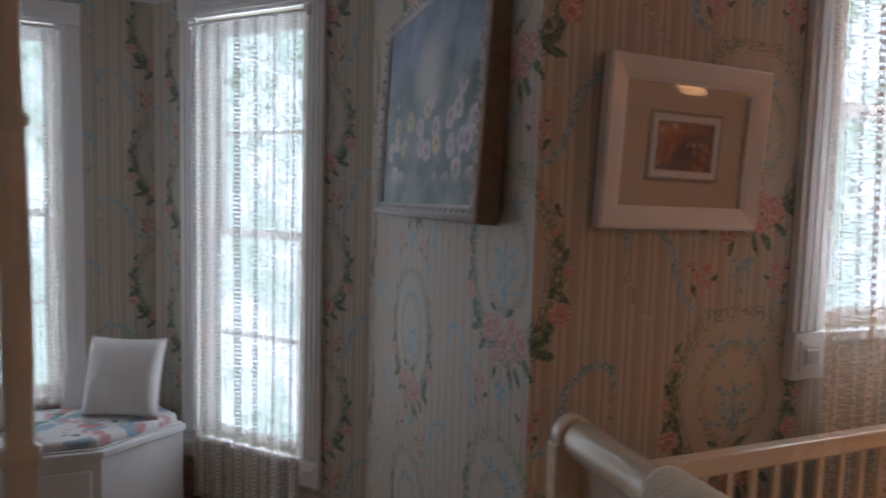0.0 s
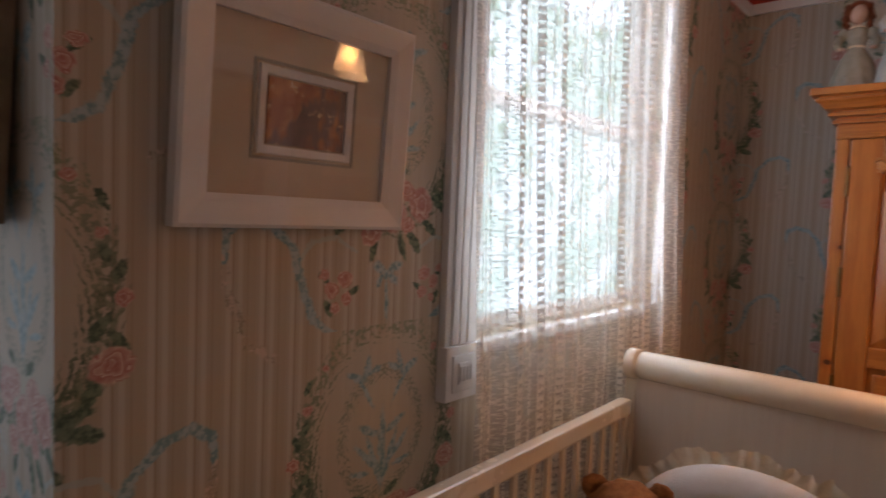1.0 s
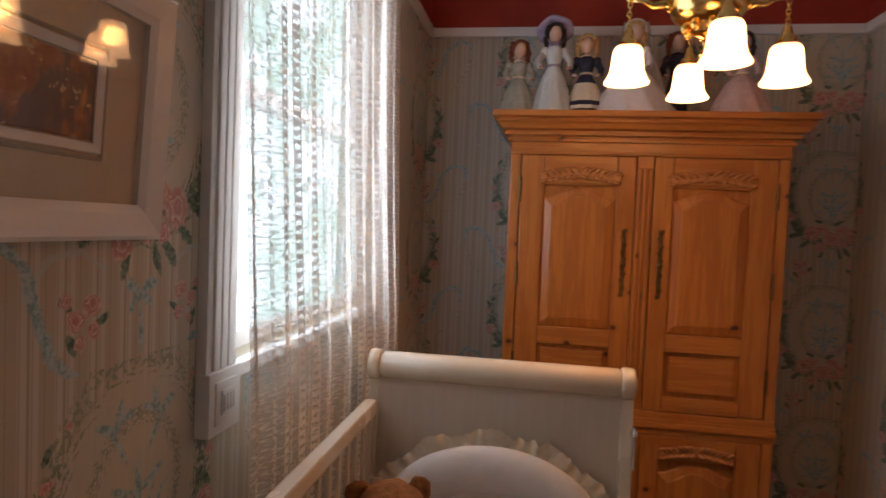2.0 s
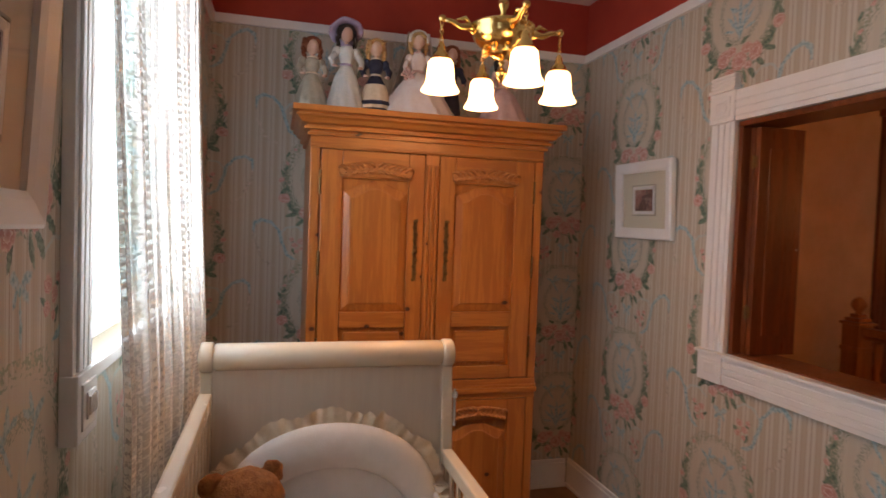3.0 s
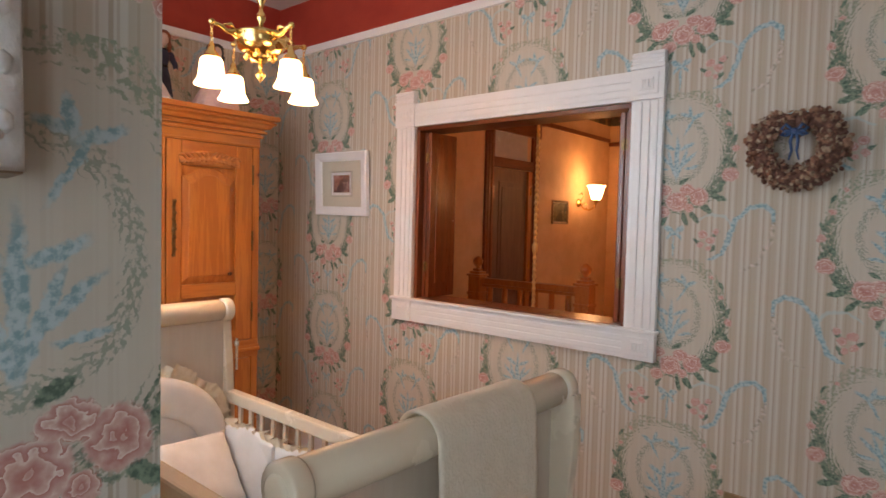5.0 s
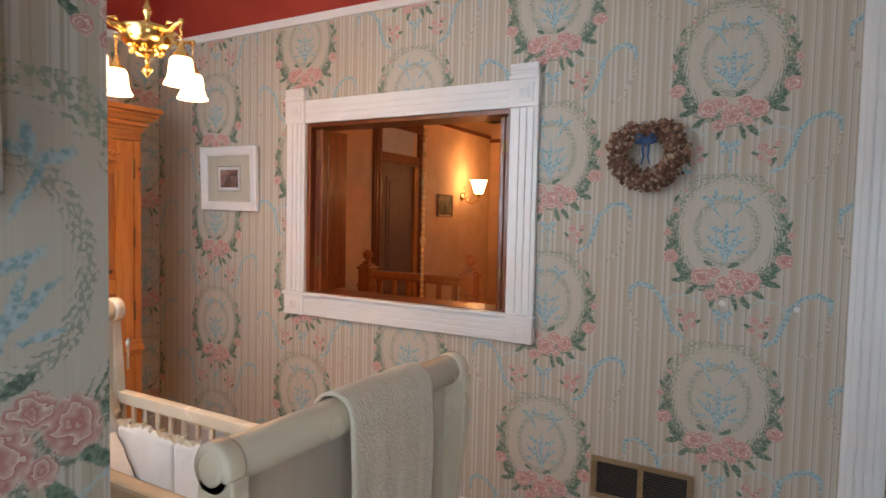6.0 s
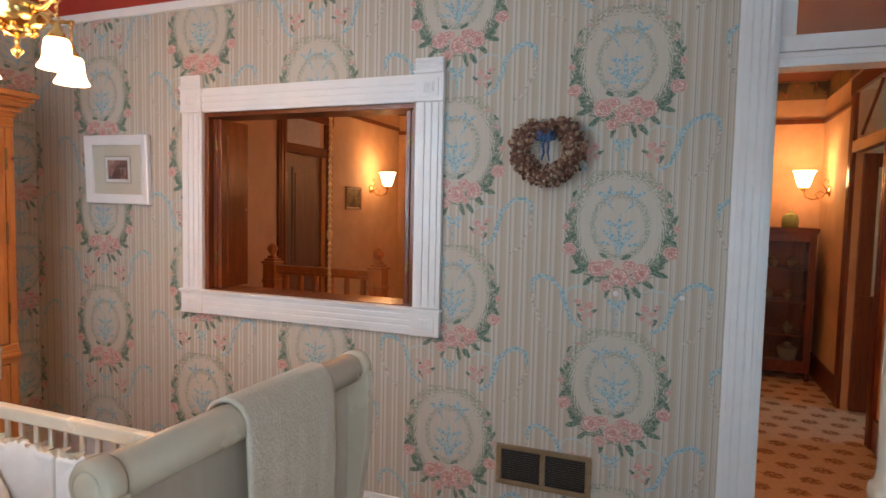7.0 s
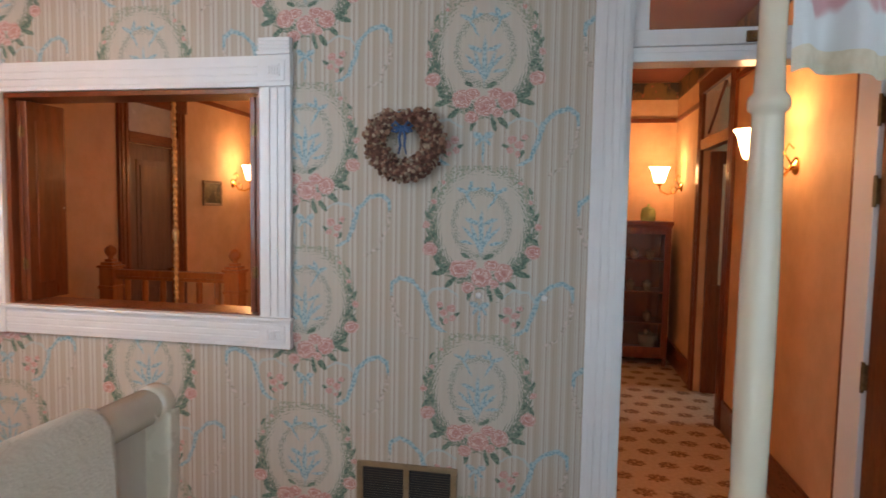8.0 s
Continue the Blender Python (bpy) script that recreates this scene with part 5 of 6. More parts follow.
def sleigh(sgn, x, name):
    """A curved end: roll at the top, panel below, scrolled posts at both sides."""
    end = part(name, box((x - 0.012, YA + 0.033, 0.22), (x + 0.012, YB - 0.033, 1.15), 0.004), CREAM_PANEL, crib, "grained cream panel")
    roll, off, rz = (0.041, 0.004, 1.183) if sgn > 0 else (0.037, -0.020, 1.170)
    part("top_roll", lathe([(0.025, YA + 0.03), (roll - 0.008, YA + 0.032), (roll, YA + 0.045), (roll, YB - 0.045), (roll - 0.008, YB - 0.032), (0.025, YB - 0.03)], (x + off, 0, rz), "y", 28), CREAM, end, "", True)
    for y, o in ((YA, 1), (YB, -1)):
        prof_ = []
        for t in range(25):
            k = t / 24
            zz = 0.0 + 1.16 * k
            c = sgn * (0.030 * k ** 3 + 0.028 * math.sin(k * math.pi * 2.1 + 0.6) * (1 - k) * k * 2.2)
            wv = 0.034 + 0.016 * math.cos(k * math.pi * 2.4) * (1 - 0.4 * k) + (0.012 if k < 0.06 else 0)
            prof_.append((x + c, wv, zz))
        outline = [(c - w_, zz) for c, w_, zz in prof_] + [(c + w_, zz) for c, w_, zz in reversed(prof_)]
        leg = part("end_post", prism(outline, o * 0.034, "xz", y, 0.004), CREAM, crib)
        part("scroll", join(lathe([(roll, y), (roll + 0.004, y + o * 0.005), (roll + 0.004, y + o * 0.030), (roll + 0.001, y + o * 0.036)], (x + off, 0, rz), "y", 28),
                            lathe([(0.020, y - o * 0.006), (0.026, y - o * 0.003), (0.026, y + o * 0.004)], (x + off, 0, rz), "y", 24)), CREAM, leg, "", True)
    for zz in (0.34, 0.78):
        part("rail_moulding", box((x - sgn * 0.004 - 0.016, YA + 0.05, zz), (x - sgn * 0.004 + 0.016, YB - 0.05, zz + 0.030), 0.006), CREAM, end) if sgn < 0 else None
    return end


sleigh(1, HX, "headboard")
ft = sleigh(-1, FX, "footboard")
for yy in (YA + 0.10, YB - 0.10):
    part("stile_moulding", box((FX - 0.018, yy - 0.012, 0.37), (FX + 0.016, yy + 0.012, 0.78), 0.005), CREAM, ft)
slat = None
for y, top in ((YB - 0.020, 1.09), (YA + 0.020, 0.885)):
    side = part("side_rail", boxes(((FX + 0.045, y - 0.018, top - 0.045), (HX - 0.045, y + 0.018, top)), ((FX + 0.045, y - 0.016, top - 0.66), (HX - 0.045, y + 0.016, top - 0.60)), bevel=0.007), CREAM, crib)
    for k in range(19):
        x = FX + 0.105 + 0.0706 * k
        if slat is None:
            slat = mesh_object("spindle", box((-0.010, -0.006, 0), (0.010, 0.006, 0.555), 0.004), CREAM)
            ob = slat
        else:
            ob = new("spindle", slat.data)
        ob.parent, ob.location = side, (x, y, top - 0.60)
for y in (YA + 0.002, YB - 0.002):
    s = 1 if y > 0 else -1
    part("slide_bolt", join(lathe([(0.005, 0.96), (0.005, 1.08)], (HX - 0.052, y, 0), seg=8), lathe([(0.008, 1.05), (0.010, 1.06), (0.008, 1.07)], (HX - 0.052, y, 0), seg=10)), CHROME, crib, "chrome slide bolt")

mt = thing("mattress", (1.36, 0.625, 0.36), "white crib mattress under a cream sheet", "mattress")
part("pad", box((-0.68, -0.33, 0), (0.68, 0.33, 0.14), 0.03), LINEN, mt, "", True)
part("bed_base", box((-0.69, -0.335, -0.03), (0.69, 0.335, -0.001), 0.004), CREAM, mt)


def ruffle(path, width, waves, lean=(0, 0, 1), amp=0.014):
    """A gathered lace edge along a path."""
    bm = bmesh.new()
    pts = [Vector(p_) for p_ in path]
    n = len(pts)
    rows = [[], [], []]
    for i, p_ in enumerate(pts):
        d = (pts[min(i + 1, n - 1)] - pts[max(i - 1, 0)]).normalized()
        up = Vector(lean)
        sd = d.cross(up).normalized()
        ph = 2 * math.pi * waves * i / n
        for j in range(3):
            k = j / 2
            rows[j].append(p_ + up * (width * k * (1 + 0.16 * math.sin(ph * 0.37 + 1))) + sd * (amp * k * math.sin(ph) + 0.4 * amp * k * math.sin(ph * 1.7)))
    loft(bm, rows, False, False)
    return bm


# bumper at the head: a padded crescent
hb = thing("crib_bumper", (2.035, 0.625, 0.50), "quilted white head bumper edged with cream lace", "bumper", "crib bumpers")
N = 40
def crest(t):
    return 0.340 * math.cos(math.pi * t), 0.10 + 0.390 * math.sin(math.pi * t) ** 0.7
outer = [crest(i / N) for i in range(N + 1)]
inner_ = [(y * 0.78, zz * 0.80 - 0.03) for y, zz in outer]
bm = bmesh.new()
rings = []
for (ya, za), (yb, zb) in zip(outer, inner_):
    c, r = ((ya + yb) / 2, (za + zb) / 2), math.dist((ya, za), (yb, zb)) / 2 + 0.004
    d = Vector((ya - yb, za - zb)).normalized()
    rings.append([(0.034 * math.sin(a) - 0.01, c[0] + d.x * r * math.cos(a), c[1] + d.y * r * math.cos(a)) for a in [2 * math.pi * k / 14 for k in range(14)]])
loft(bm, rings)
part("padded_roll", bm, LINEN, hb, "", True)
bm = ball((-0.004, 0, 0.13), 1.0, (0.026, 0.272, 0.245), 4)
part("padded_centre", bm, LINEN, hb, "", True)
part("tuft_button", ball((-0.034, 0.0, 0.20), 0.010, (0.6, 1, 1), 2), LACE_TRIM, hb, "", True)
edge_pts = [crest(i / 180) for i in range(181)]
bm = bmesh.new()
rows = [[], [], []]
for i, (y, zz) in enumerate(edge_pts):
    d = Vector((y * 1.2, zz - 0.08)).normalized()
    ph = i * 0.95
    for j in range(3):
        k = j / 2
        wv = 0.042 * k * (1 + 0.2 * math.sin(i * 0.23) + 0.25 * noise.noise(Vector((i * 0.35, 7.0, 1.0))))
        rows[j].append((-0.005 + 0.030 * k * noise.noise(Vector((i * 0.27, k, 3.0))) + 0.004 * k * math.sin(ph), y + d.x * wv, zz + d.y * wv))
loft(bm, rows, False, False)
part("lace_edge", bm, LACE_TRIM, hb, "cream lace ruffle", True)

for s, zt, nm in ((-1, 0.81, "quilted white side bumper edged with cream lace"), (1, 0.90, "quilted white side bumper along the fixed side")):
    sb = thing("crib_bumper", (1.36, 0.625 + s * 0.318, 0.50), nm, "bumper", "crib bumpers")
    for k in range(4):
        xa = -0.62 + 0.315 * k
        part("padded_panel", moved(ball((0, 0, 0), 1.0, (1, 1, 1), 3), Matrix.Translation((xa + 0.1575, 0, (zt - 0.50) / 2 - 0.01)) @ Matrix.Diagonal((0.158, 0.028, (zt - 0.50) / 2, 1))), LINEN, sb, "", True)
        part("padded_web", box((xa + 0.004, -0.012, 0.0), (xa + 0.311, 0.012, zt - 0.535), 0.011), LINEN, sb, "", True)
    part("lace_edge", ruffle([(-0.62 + 1.26 * i / 240, -0.0, zt - 0.542) for i in range(241)], 0.034, 34), LACE_TRIM, sb, "cream lace ruffle", True)


def pillow(name, m, w, h, t, material, label, trim=None):
    """A stuffed square with drawn-out corners."""
    p_ = thing(name, (0, 0, 0), label, "pillow")
    p_.matrix_basis = m
    bm = bmesh.new()
    n = 22
    grid = {}
    for side in (1, -1):
        for i in range(n + 1):
            for j in range(n + 1):
                u, v = 2 * i / n - 1, 2 * j / n - 1
                edge = (1 - u ** 4) * (1 - v ** 4)
                if side == -1 and edge <= 1e-9:
                    grid[side, i, j] = grid[1, i, j]
                    continue
                pinch = 1 - 0.07 * (1 - v * v) * abs(u) ** 3, 1 - 0.07 * (1 - u * u) * abs(v) ** 3
                crease = 0.05 * t * noise.noise(Vector((u * 3, v * 3, side * 3.7)))
                grid[side, i, j] = bm.verts.new((u * w / 2 * pinch[0], side * (t / 2 * edge ** 0.45) + crease * (edge > 0), v * h / 2 * pinch[1]))
        for i in range(n):
            for j in range(n):
                q = [grid[side, i, j], grid[side, i + 1, j], grid[side, i + 1, j + 1], grid[side, i, j + 1]]
                bm.faces.new(q)
    part("cover", bm, material, p_, "", True)
    if trim:
        loop = [(-1, -1), (1, -1), (1, 1), (-1, 1), (-1, -1)]
        pts = []
        for (a, b), (c, d) in zip(loop, loop[1:]):
            for k in range(24):
                u, v = a + (c - a) * k / 24, b + (d - b) * k / 24
                pts.append((u * w / 2 * (1 - 0.07 * (1 - v * v) * abs(u) ** 3), 0, v * h / 2 * (1 - 0.07 * (1 - u * u) * abs(v) ** 3)))
        part("piping", tube(pts + [pts[0]], 0.004, 6), trim, p_, "", True)
    return p_


pillow("baby_pillow", pose(1.87, 0.56, 0.665, -38, 6, -82), 0.48, 0.29, 0.13, LINEN, "small white pillow propped at the crib's head", LINEN)
bl = thing("baby_blanket", (1.42, 0.50, 0.50), "crumpled white blanket with a cream lace edge", "blanket")
bm = bmesh.new()
rows = []
for i in range(31):
    rows.append([(-0.30 + 0.02 * i, -0.18 + 0.016 * j, 0.075 + 0.07 * noise.noise(Vector((i * 0.21, j * 0.23, 1.0))) + 0.03 * noise.noise(Vector((i * 0.6, j * 0.6, 4.0))) - 0.10 * (((i - 15) / 15) ** 4 + ((j - 14) / 14) ** 4) * 0.5) for j in range(29)])
loft(bm, rows, False, False)
part("cloth", bm, LINEN, bl, "", True)
part("lace_edge", ruffle([(0.30, -0.18 + 0.45 * i / 90, 0.05) for i in range(91)], 0.04, 15), LACE_TRIM, bl, "cream lace ruffle", True)

# plush bear
br = thing("teddy_bear", (1.81, 0.865, 0.42), "brown plush teddy bear sitting in the crib", "plush toy", turn=24.0)
br.scale = (1.15, 1.15, 1.15)
def fuzzy(bm, amp, s):
    for v in bm.verts:
        v.co += v.normal * amp * noise.noise(v.co * s)
    return bm
head = part("head", fuzzy(ball((0, 0, 0.385), 0.088, (0.95, 1.02, 0.92), 4), 0.008, 45), BEAR_FUR, br, "", True)
for s in (-1, 1):
    part("ear", fuzzy(ball((0.010, s * 0.066, 0.440), 0.030, (0.5, 1, 1), 3), 0.006, 60), BEAR_FUR, head, "", True)
    part("eye", ball((-0.074, s * 0.032 - 0.012, 0.402), 0.009, (1, 1, 1), 2), BLACK, head, "", True)
    part("arm", fuzzy(ball((-0.06, s * 0.10, 0.22), 0.045, (1.1, 0.8, 1.5), 3), 0.006, 50), BEAR_FUR, br, "", True)
    part("leg", fuzzy(ball((-0.12, s * 0.075, 0.075), 0.055, (1.7, 0.9, 0.9), 3), 0.006, 50), BEAR_FUR, br, "", True)
mz = part("muzzle", fuzzy(ball((-0.082, -0.014, 0.365), 0.044, (0.95, 1.0, 0.85), 3), 0.004, 60), MUZZLE_FUR, head, "tan muzzle", True)
part("nose", ball((-0.122, -0.018, 0.378), 0.013, (0.7, 1.3, 0.8), 2), BLACK, mz, "black nose", True)
part("mouth", tube([(-0.122, -0.034, 0.352), (-0.125, -0.018, 0.345), (-0.122, -0.002, 0.352)], 0.0025, 6), BLACK, mz)
part("torso", fuzzy(ball((0.0, 0, 0.20), 0.105, (0.85, 0.95, 1.35), 4), 0.008, 45), BEAR_FUR, br, "", True)

# blanket over the footboard
tw = thing("knitted_throw", (0.655, 0.625, 1.170), "ivory knitted throw hanging over the crib's footboard", "throw")
bm = bmesh.new()
section = []
for i in range(10):
    section.append((-0.045 - 0.003 * math.sin(i), -0.58 + 0.058 * i))
for i in range(13):
    a = math.pi - math.pi * i / 12
    section.append((0.042 * math.cos(a), 0.042 * math.sin(a)))
for i in range(8):
    section.append((0.046, -0.05 - 0.045 * i))
rows = []
for i, (a, b) in enumerate(section):
    row = []
    for j in range(33):
        v = j / 32
        fold = 0.004 * math.sin(v * 11 + 0.6) * min(1, max(0, -b * 5)) + 0.0008 * math.sin(v * 37 + i * 0.2)
        sgn = -1 if a < 0 else 1
        taper = 1 + 0.06 * max(0, -b)
        row.append((a + sgn * (abs(fold) + 0.001), (-0.155 + 0.29 * v) * taper - 0.03, b + (0.001 if b > 0 else 0)))
    rows.append(row)
loft(bm, rows, False, False)
ob = part("cloth", bm, KNIT, tw, "", True)
sol = ob.modifiers.new("thickness", "SOLIDIFY")
sol.thickness, sol.offset = 0.007, 1
tassels = []
for j in range(28):
    v = j / 27
    yy = (-0.155 + 0.29 * v) * 1.035 - 0.03
    tassels.append(tube([(-0.050, yy, -0.575), (-0.052 + 0.003 * math.sin(j * 2), yy + 0.003 * math.sin(j * 3), -0.615), (-0.050, yy + 0.004 * math.sin(j), -0.65)], [0.004, 0.004, 0.002], 5))
part("fringe", join(*tassels), KNIT, tw)


# ---- canopy bed ----
bed = thing("canopy_bed", (-1.412, 0.958, 0), "cream four-poster bed with a floral cotton canopy valance", "bed", turn=-5.0)
BX, BY0, BY1 = 0.985, -0.57, 0.57
def bed_post(x, y):
    pr = [(0.045, 0), (0.050, 0.01), (0.050, 0.05), (0.040, 0.07), (0.044, 0.10), (0.044, 0.62), (0.050, 0.63), (0.050, 0.655), (0.034, 0.67), (0.030, 0.70), (0.040, 0.76), (0.041, 0.80), (0.036, 0.84)]
    pr += [(0.040 - 0.004 * k / 5, 0.86 + 0.036 * k) for k in range(6)]
    pr += [(0.040, 1.055), (0.048, 1.062), (0.050, 1.075), (0.048, 1.088), (0.037, 1.095), (0.034, 1.12), (0.037, 1.30), (0.036, 1.50), (0.030, 1.735), (0.030, 1.745), (0.038, 1.750), (0.040, 1.760), (0.038, 1.770), (0.029, 1.778), (0.026, 1.84), (0.026, 1.95), (0.030, 2.04), (0.024, 2.10), (0.014, 2.12), (0.020, 2.14), (0.010, 2.17), (0.001, 2.175)]
    pr = [(r * 0.80, h) for r, h in pr]
    return part("post", lathe(pr, (x, y, 0), seg=28), CREAM, bed, "turned cream post", True)
for x in (-BX, BX):
    for y in (BY0, BY1):
        bed_post(x, y)
for y in (BY0, BY1):
    part("side_rail", box((-BX + 0.04, y - 0.018, 0.30), (BX - 0.04, y + 0.018, 0.46), 0.005), CREAM, bed)
    part("canopy_rail", box((-BX, y - 0.012, 2.055), (BX, y + 0.012, 2.08), 0.004), CREAM, bed)
for x in (-BX, BX):
    part("canopy_rail", box((x - 0.012, BY0 + 0.012, 2.0551), (x + 0.012, BY1 - 0.012, 2.0799), 0.004), CREAM, bed)
    part("end_panel", prism([(BY0 + 0.04, 0.30), (BY1 - 0.04, 0.30)] + [(BY1 - 0.04 - (BY1 - BY0 - 0.08) * k / 16, (0.60 if x > 0 else 0.98) + 0.10 * math.sin(math.pi * k / 16)) for k in range(17)], 0.03, "yz", x - 0.015, 0.004), CREAM, bed)
part("mattress", box((-BX + 0.03, BY0 + 0.03, 0.36), (BX - 0.03, BY1 - 0.03, 0.58), 0.04), LINEN, bed, "", True)
part("bedspread", box((-BX + 0.025, BY0 + 0.02, 0.581), (BX - 0.025, BY1 - 0.02, 0.615), 0.015), QUILT, bed, "floral cotton bedspread", True)
bm = bmesh.new()
rows = []
for j in range(9):
    k = j / 8
    rows.append([(-BX + 0.05 + (2 * BX - 0.075) * i / 160, BY0 + 0.004 - (0.010 + 0.016 * k) * math.sin(i * 0.9) - 0.008 * k * math.sin(i * 0.37), 2.05 - 0.212 * k + 0.010 * k * math.sin(i * 0.45)) for i in range(161)])
loft(bm, rows, False, False)
vl = part("valance", bm, QUILT, bed, "gathered floral valance", True)
bm = bmesh.new()
rows = []
for j in range(3):
    k = j / 2
    rows.append([(-BX + 0.05 + (2 * BX - 0.075) * i / 160, BY0 + 0.004 - (0.027 + 0.004 * k) * math.sin(i * 0.9) - 0.008 * math.sin(i * 0.37), 1.839 - 0.037 * k + 0.010 * math.sin(i * 0.45)) for i in range(161)])
loft(bm, rows, False, False)
part("valance_trim", bm, LACE_TRIM, vl, "cream cotton band", True)

# ---- window seat ----
ws = thing("window_seat", (-1.13, BACK, 0), "white panelled window seat built into the bay", "window seat")
seat_out = [(0.82, -0.004), (-0.82, -0.004), (-1.35, -0.50), (-0.64, -0.54), (0.64, -0.54), (0.98, -0.27)]
part("base", prism([(a * 0.985, b * 0.97) for a, b in seat_out], 0.395, "xy", 0.0), PAINT, ws)
part("seat_board", prism(seat_out, 0.035, "xy", 0.396, 0.006), PAINT, ws)
for k in range(3):
    xa = -0.60 + 0.41 * k
    part("front_panel", box((xa, -0.538, 0.07), (xa + 0.37, -0.524, 0.34), 0.006), PAINT, ws)
cu = thing("seat_cushion", (-1.13, BACK, 0.432), "flat floral cotton cushion on the window seat", "cushion")
bm = prism([(a * 0.96, b * 0.95 - 0.005) for a, b in seat_out], 0.055, "xy", 0.0, 0.018)
part("cover", bm, QUILT, cu, "", True)
part("piping", tube([(a * 0.965, b * 0.955 - 0.005, 0.006) for a, b in seat_out + seat_out[:1]], 0.006, 8), LINEN, cu)
pillow("throw_pillow", pose(-0.44, 3.40, 0.685, -14, 0, -24), 0.40, 0.40, 0.13, LINEN, "cream linen pillow leaning in the bay's corner", LINEN)
pillow("throw_pillow", pose(-0.98, 3.32, 0.60, -20, 0, 15), 0.30, 0.24, 0.14, LINEN, "small white pillow on the window seat", LINEN)

# ---- hall beyond ----
HE, HS, HW = 3.25, -5.4, -1.4
setting("wall_hall_east", box((HE, HS, 0), (HE + 0.12, h0, 2.92)), PLASTER, "apricot plaster hall wall", "wall")
setting("wall_hall_south", box((HW - 0.12, HS - 0.12, 0), (HE + 0.12, HS, 2.92)), PLASTER, "apricot plaster at the hall's end", "wall")
setting("wall_hall_west", boxes(((HW - 0.12, HS, 0), (HW, -4.18, 2.92)), ((HW - 0.12, -4.18, 2.60), (HW, -3.35, 2.92)), ((HW - 0.12, -3.35, 0), (HW, h0, 2.92))), PLASTER, "apricot plaster hall wall with a doorway", "wall")
bm = boxes(((HW, HS, 2.74), (HE, HS + 0.004, 2.915)), ((HW, HS + 0.004, 2.74), (HW + 0.004, h0, 2.915)), ((HE - 0.004, HS + 0.004, 2.74), (HE, h0, 2.915)))
setting("border_hall", bm, BORDER, "dark floral paper border under the hall ceiling", "border")
bm = boxes(((HW, HS, 2.50), (HE, HS + 0.02, 2.545)), ((HW, HS + 0.02, 2.50), (HW + 0.02, -4.30, 2.545)), ((HW, -3.23, 2.50), (HW + 0.02, h0, 2.545)), ((HE - 0.02, HS + 0.02, 2.54), (HE, h0, 2.585)), bevel=0.004)
setting("picture_rail_hall", bm, DARK_WOOD_ALONG, "dark wooden picture rail", "trim")
bm = boxes(((HW, HS, 0), (HE, HS + 0.02, 0.22)), ((HW, HS + 0.02, 0), (HW + 0.02, -4.30, 0.22)), ((HW, -3.23, 0), (HW + 0.02, h0, 0.22)), bevel=0.004)
setting("baseboard_hall", bm, DARK_WOOD_ALONG, "dark wooden hall baseboard", "baseboard")


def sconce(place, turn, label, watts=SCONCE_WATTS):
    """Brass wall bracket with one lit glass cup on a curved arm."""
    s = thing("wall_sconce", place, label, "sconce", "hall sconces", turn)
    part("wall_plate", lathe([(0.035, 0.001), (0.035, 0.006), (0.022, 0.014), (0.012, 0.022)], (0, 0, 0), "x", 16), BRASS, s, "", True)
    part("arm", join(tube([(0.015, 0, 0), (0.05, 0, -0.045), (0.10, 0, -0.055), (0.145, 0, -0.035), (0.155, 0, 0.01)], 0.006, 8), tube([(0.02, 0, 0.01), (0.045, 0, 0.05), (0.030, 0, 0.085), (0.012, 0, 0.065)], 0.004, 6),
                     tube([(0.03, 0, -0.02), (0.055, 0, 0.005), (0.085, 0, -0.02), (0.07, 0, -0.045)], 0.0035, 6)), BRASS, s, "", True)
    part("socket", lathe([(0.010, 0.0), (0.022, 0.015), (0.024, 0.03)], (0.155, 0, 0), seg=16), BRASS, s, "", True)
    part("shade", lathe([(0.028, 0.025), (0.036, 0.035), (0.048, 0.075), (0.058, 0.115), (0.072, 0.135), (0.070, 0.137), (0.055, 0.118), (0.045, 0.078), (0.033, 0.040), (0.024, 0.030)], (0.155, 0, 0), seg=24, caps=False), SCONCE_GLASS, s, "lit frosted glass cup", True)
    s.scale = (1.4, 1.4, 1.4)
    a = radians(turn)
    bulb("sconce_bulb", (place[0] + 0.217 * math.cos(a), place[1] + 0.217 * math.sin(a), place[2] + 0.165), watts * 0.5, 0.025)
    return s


sconce((HE, -4.66, 1.79), 180, "brass wall sconce lit on the stair hall wall", 6.0)
sconce((HW, -2.13, 1.83), 0, "brass wall sconce lit beside the hall door")
# the next two sconces are unseen additions that brighten the hall
sconce((1.1, HS, 1.76), 90, "added brass fill sconce on the far hall wall, out of sight", 14.0)
sconce((0.35, h0, 1.80), -90, "added brass fill sconce on the near hall wall, out of sight", 55.0)
sconce((HW, -5.02, 1.82), 0, "brass wall sconce lit near the glazed cabinet")
picture("hall_print", pose(HE - 0.001, -4.25, 1.675, 0, 0, -90), 0.33, 0.25, 0.022, 0.02, GOLD_FRAME, None, 0.28, 0.20, SEPIA_PRINT, "small sepia print in a dark gilt frame", True)


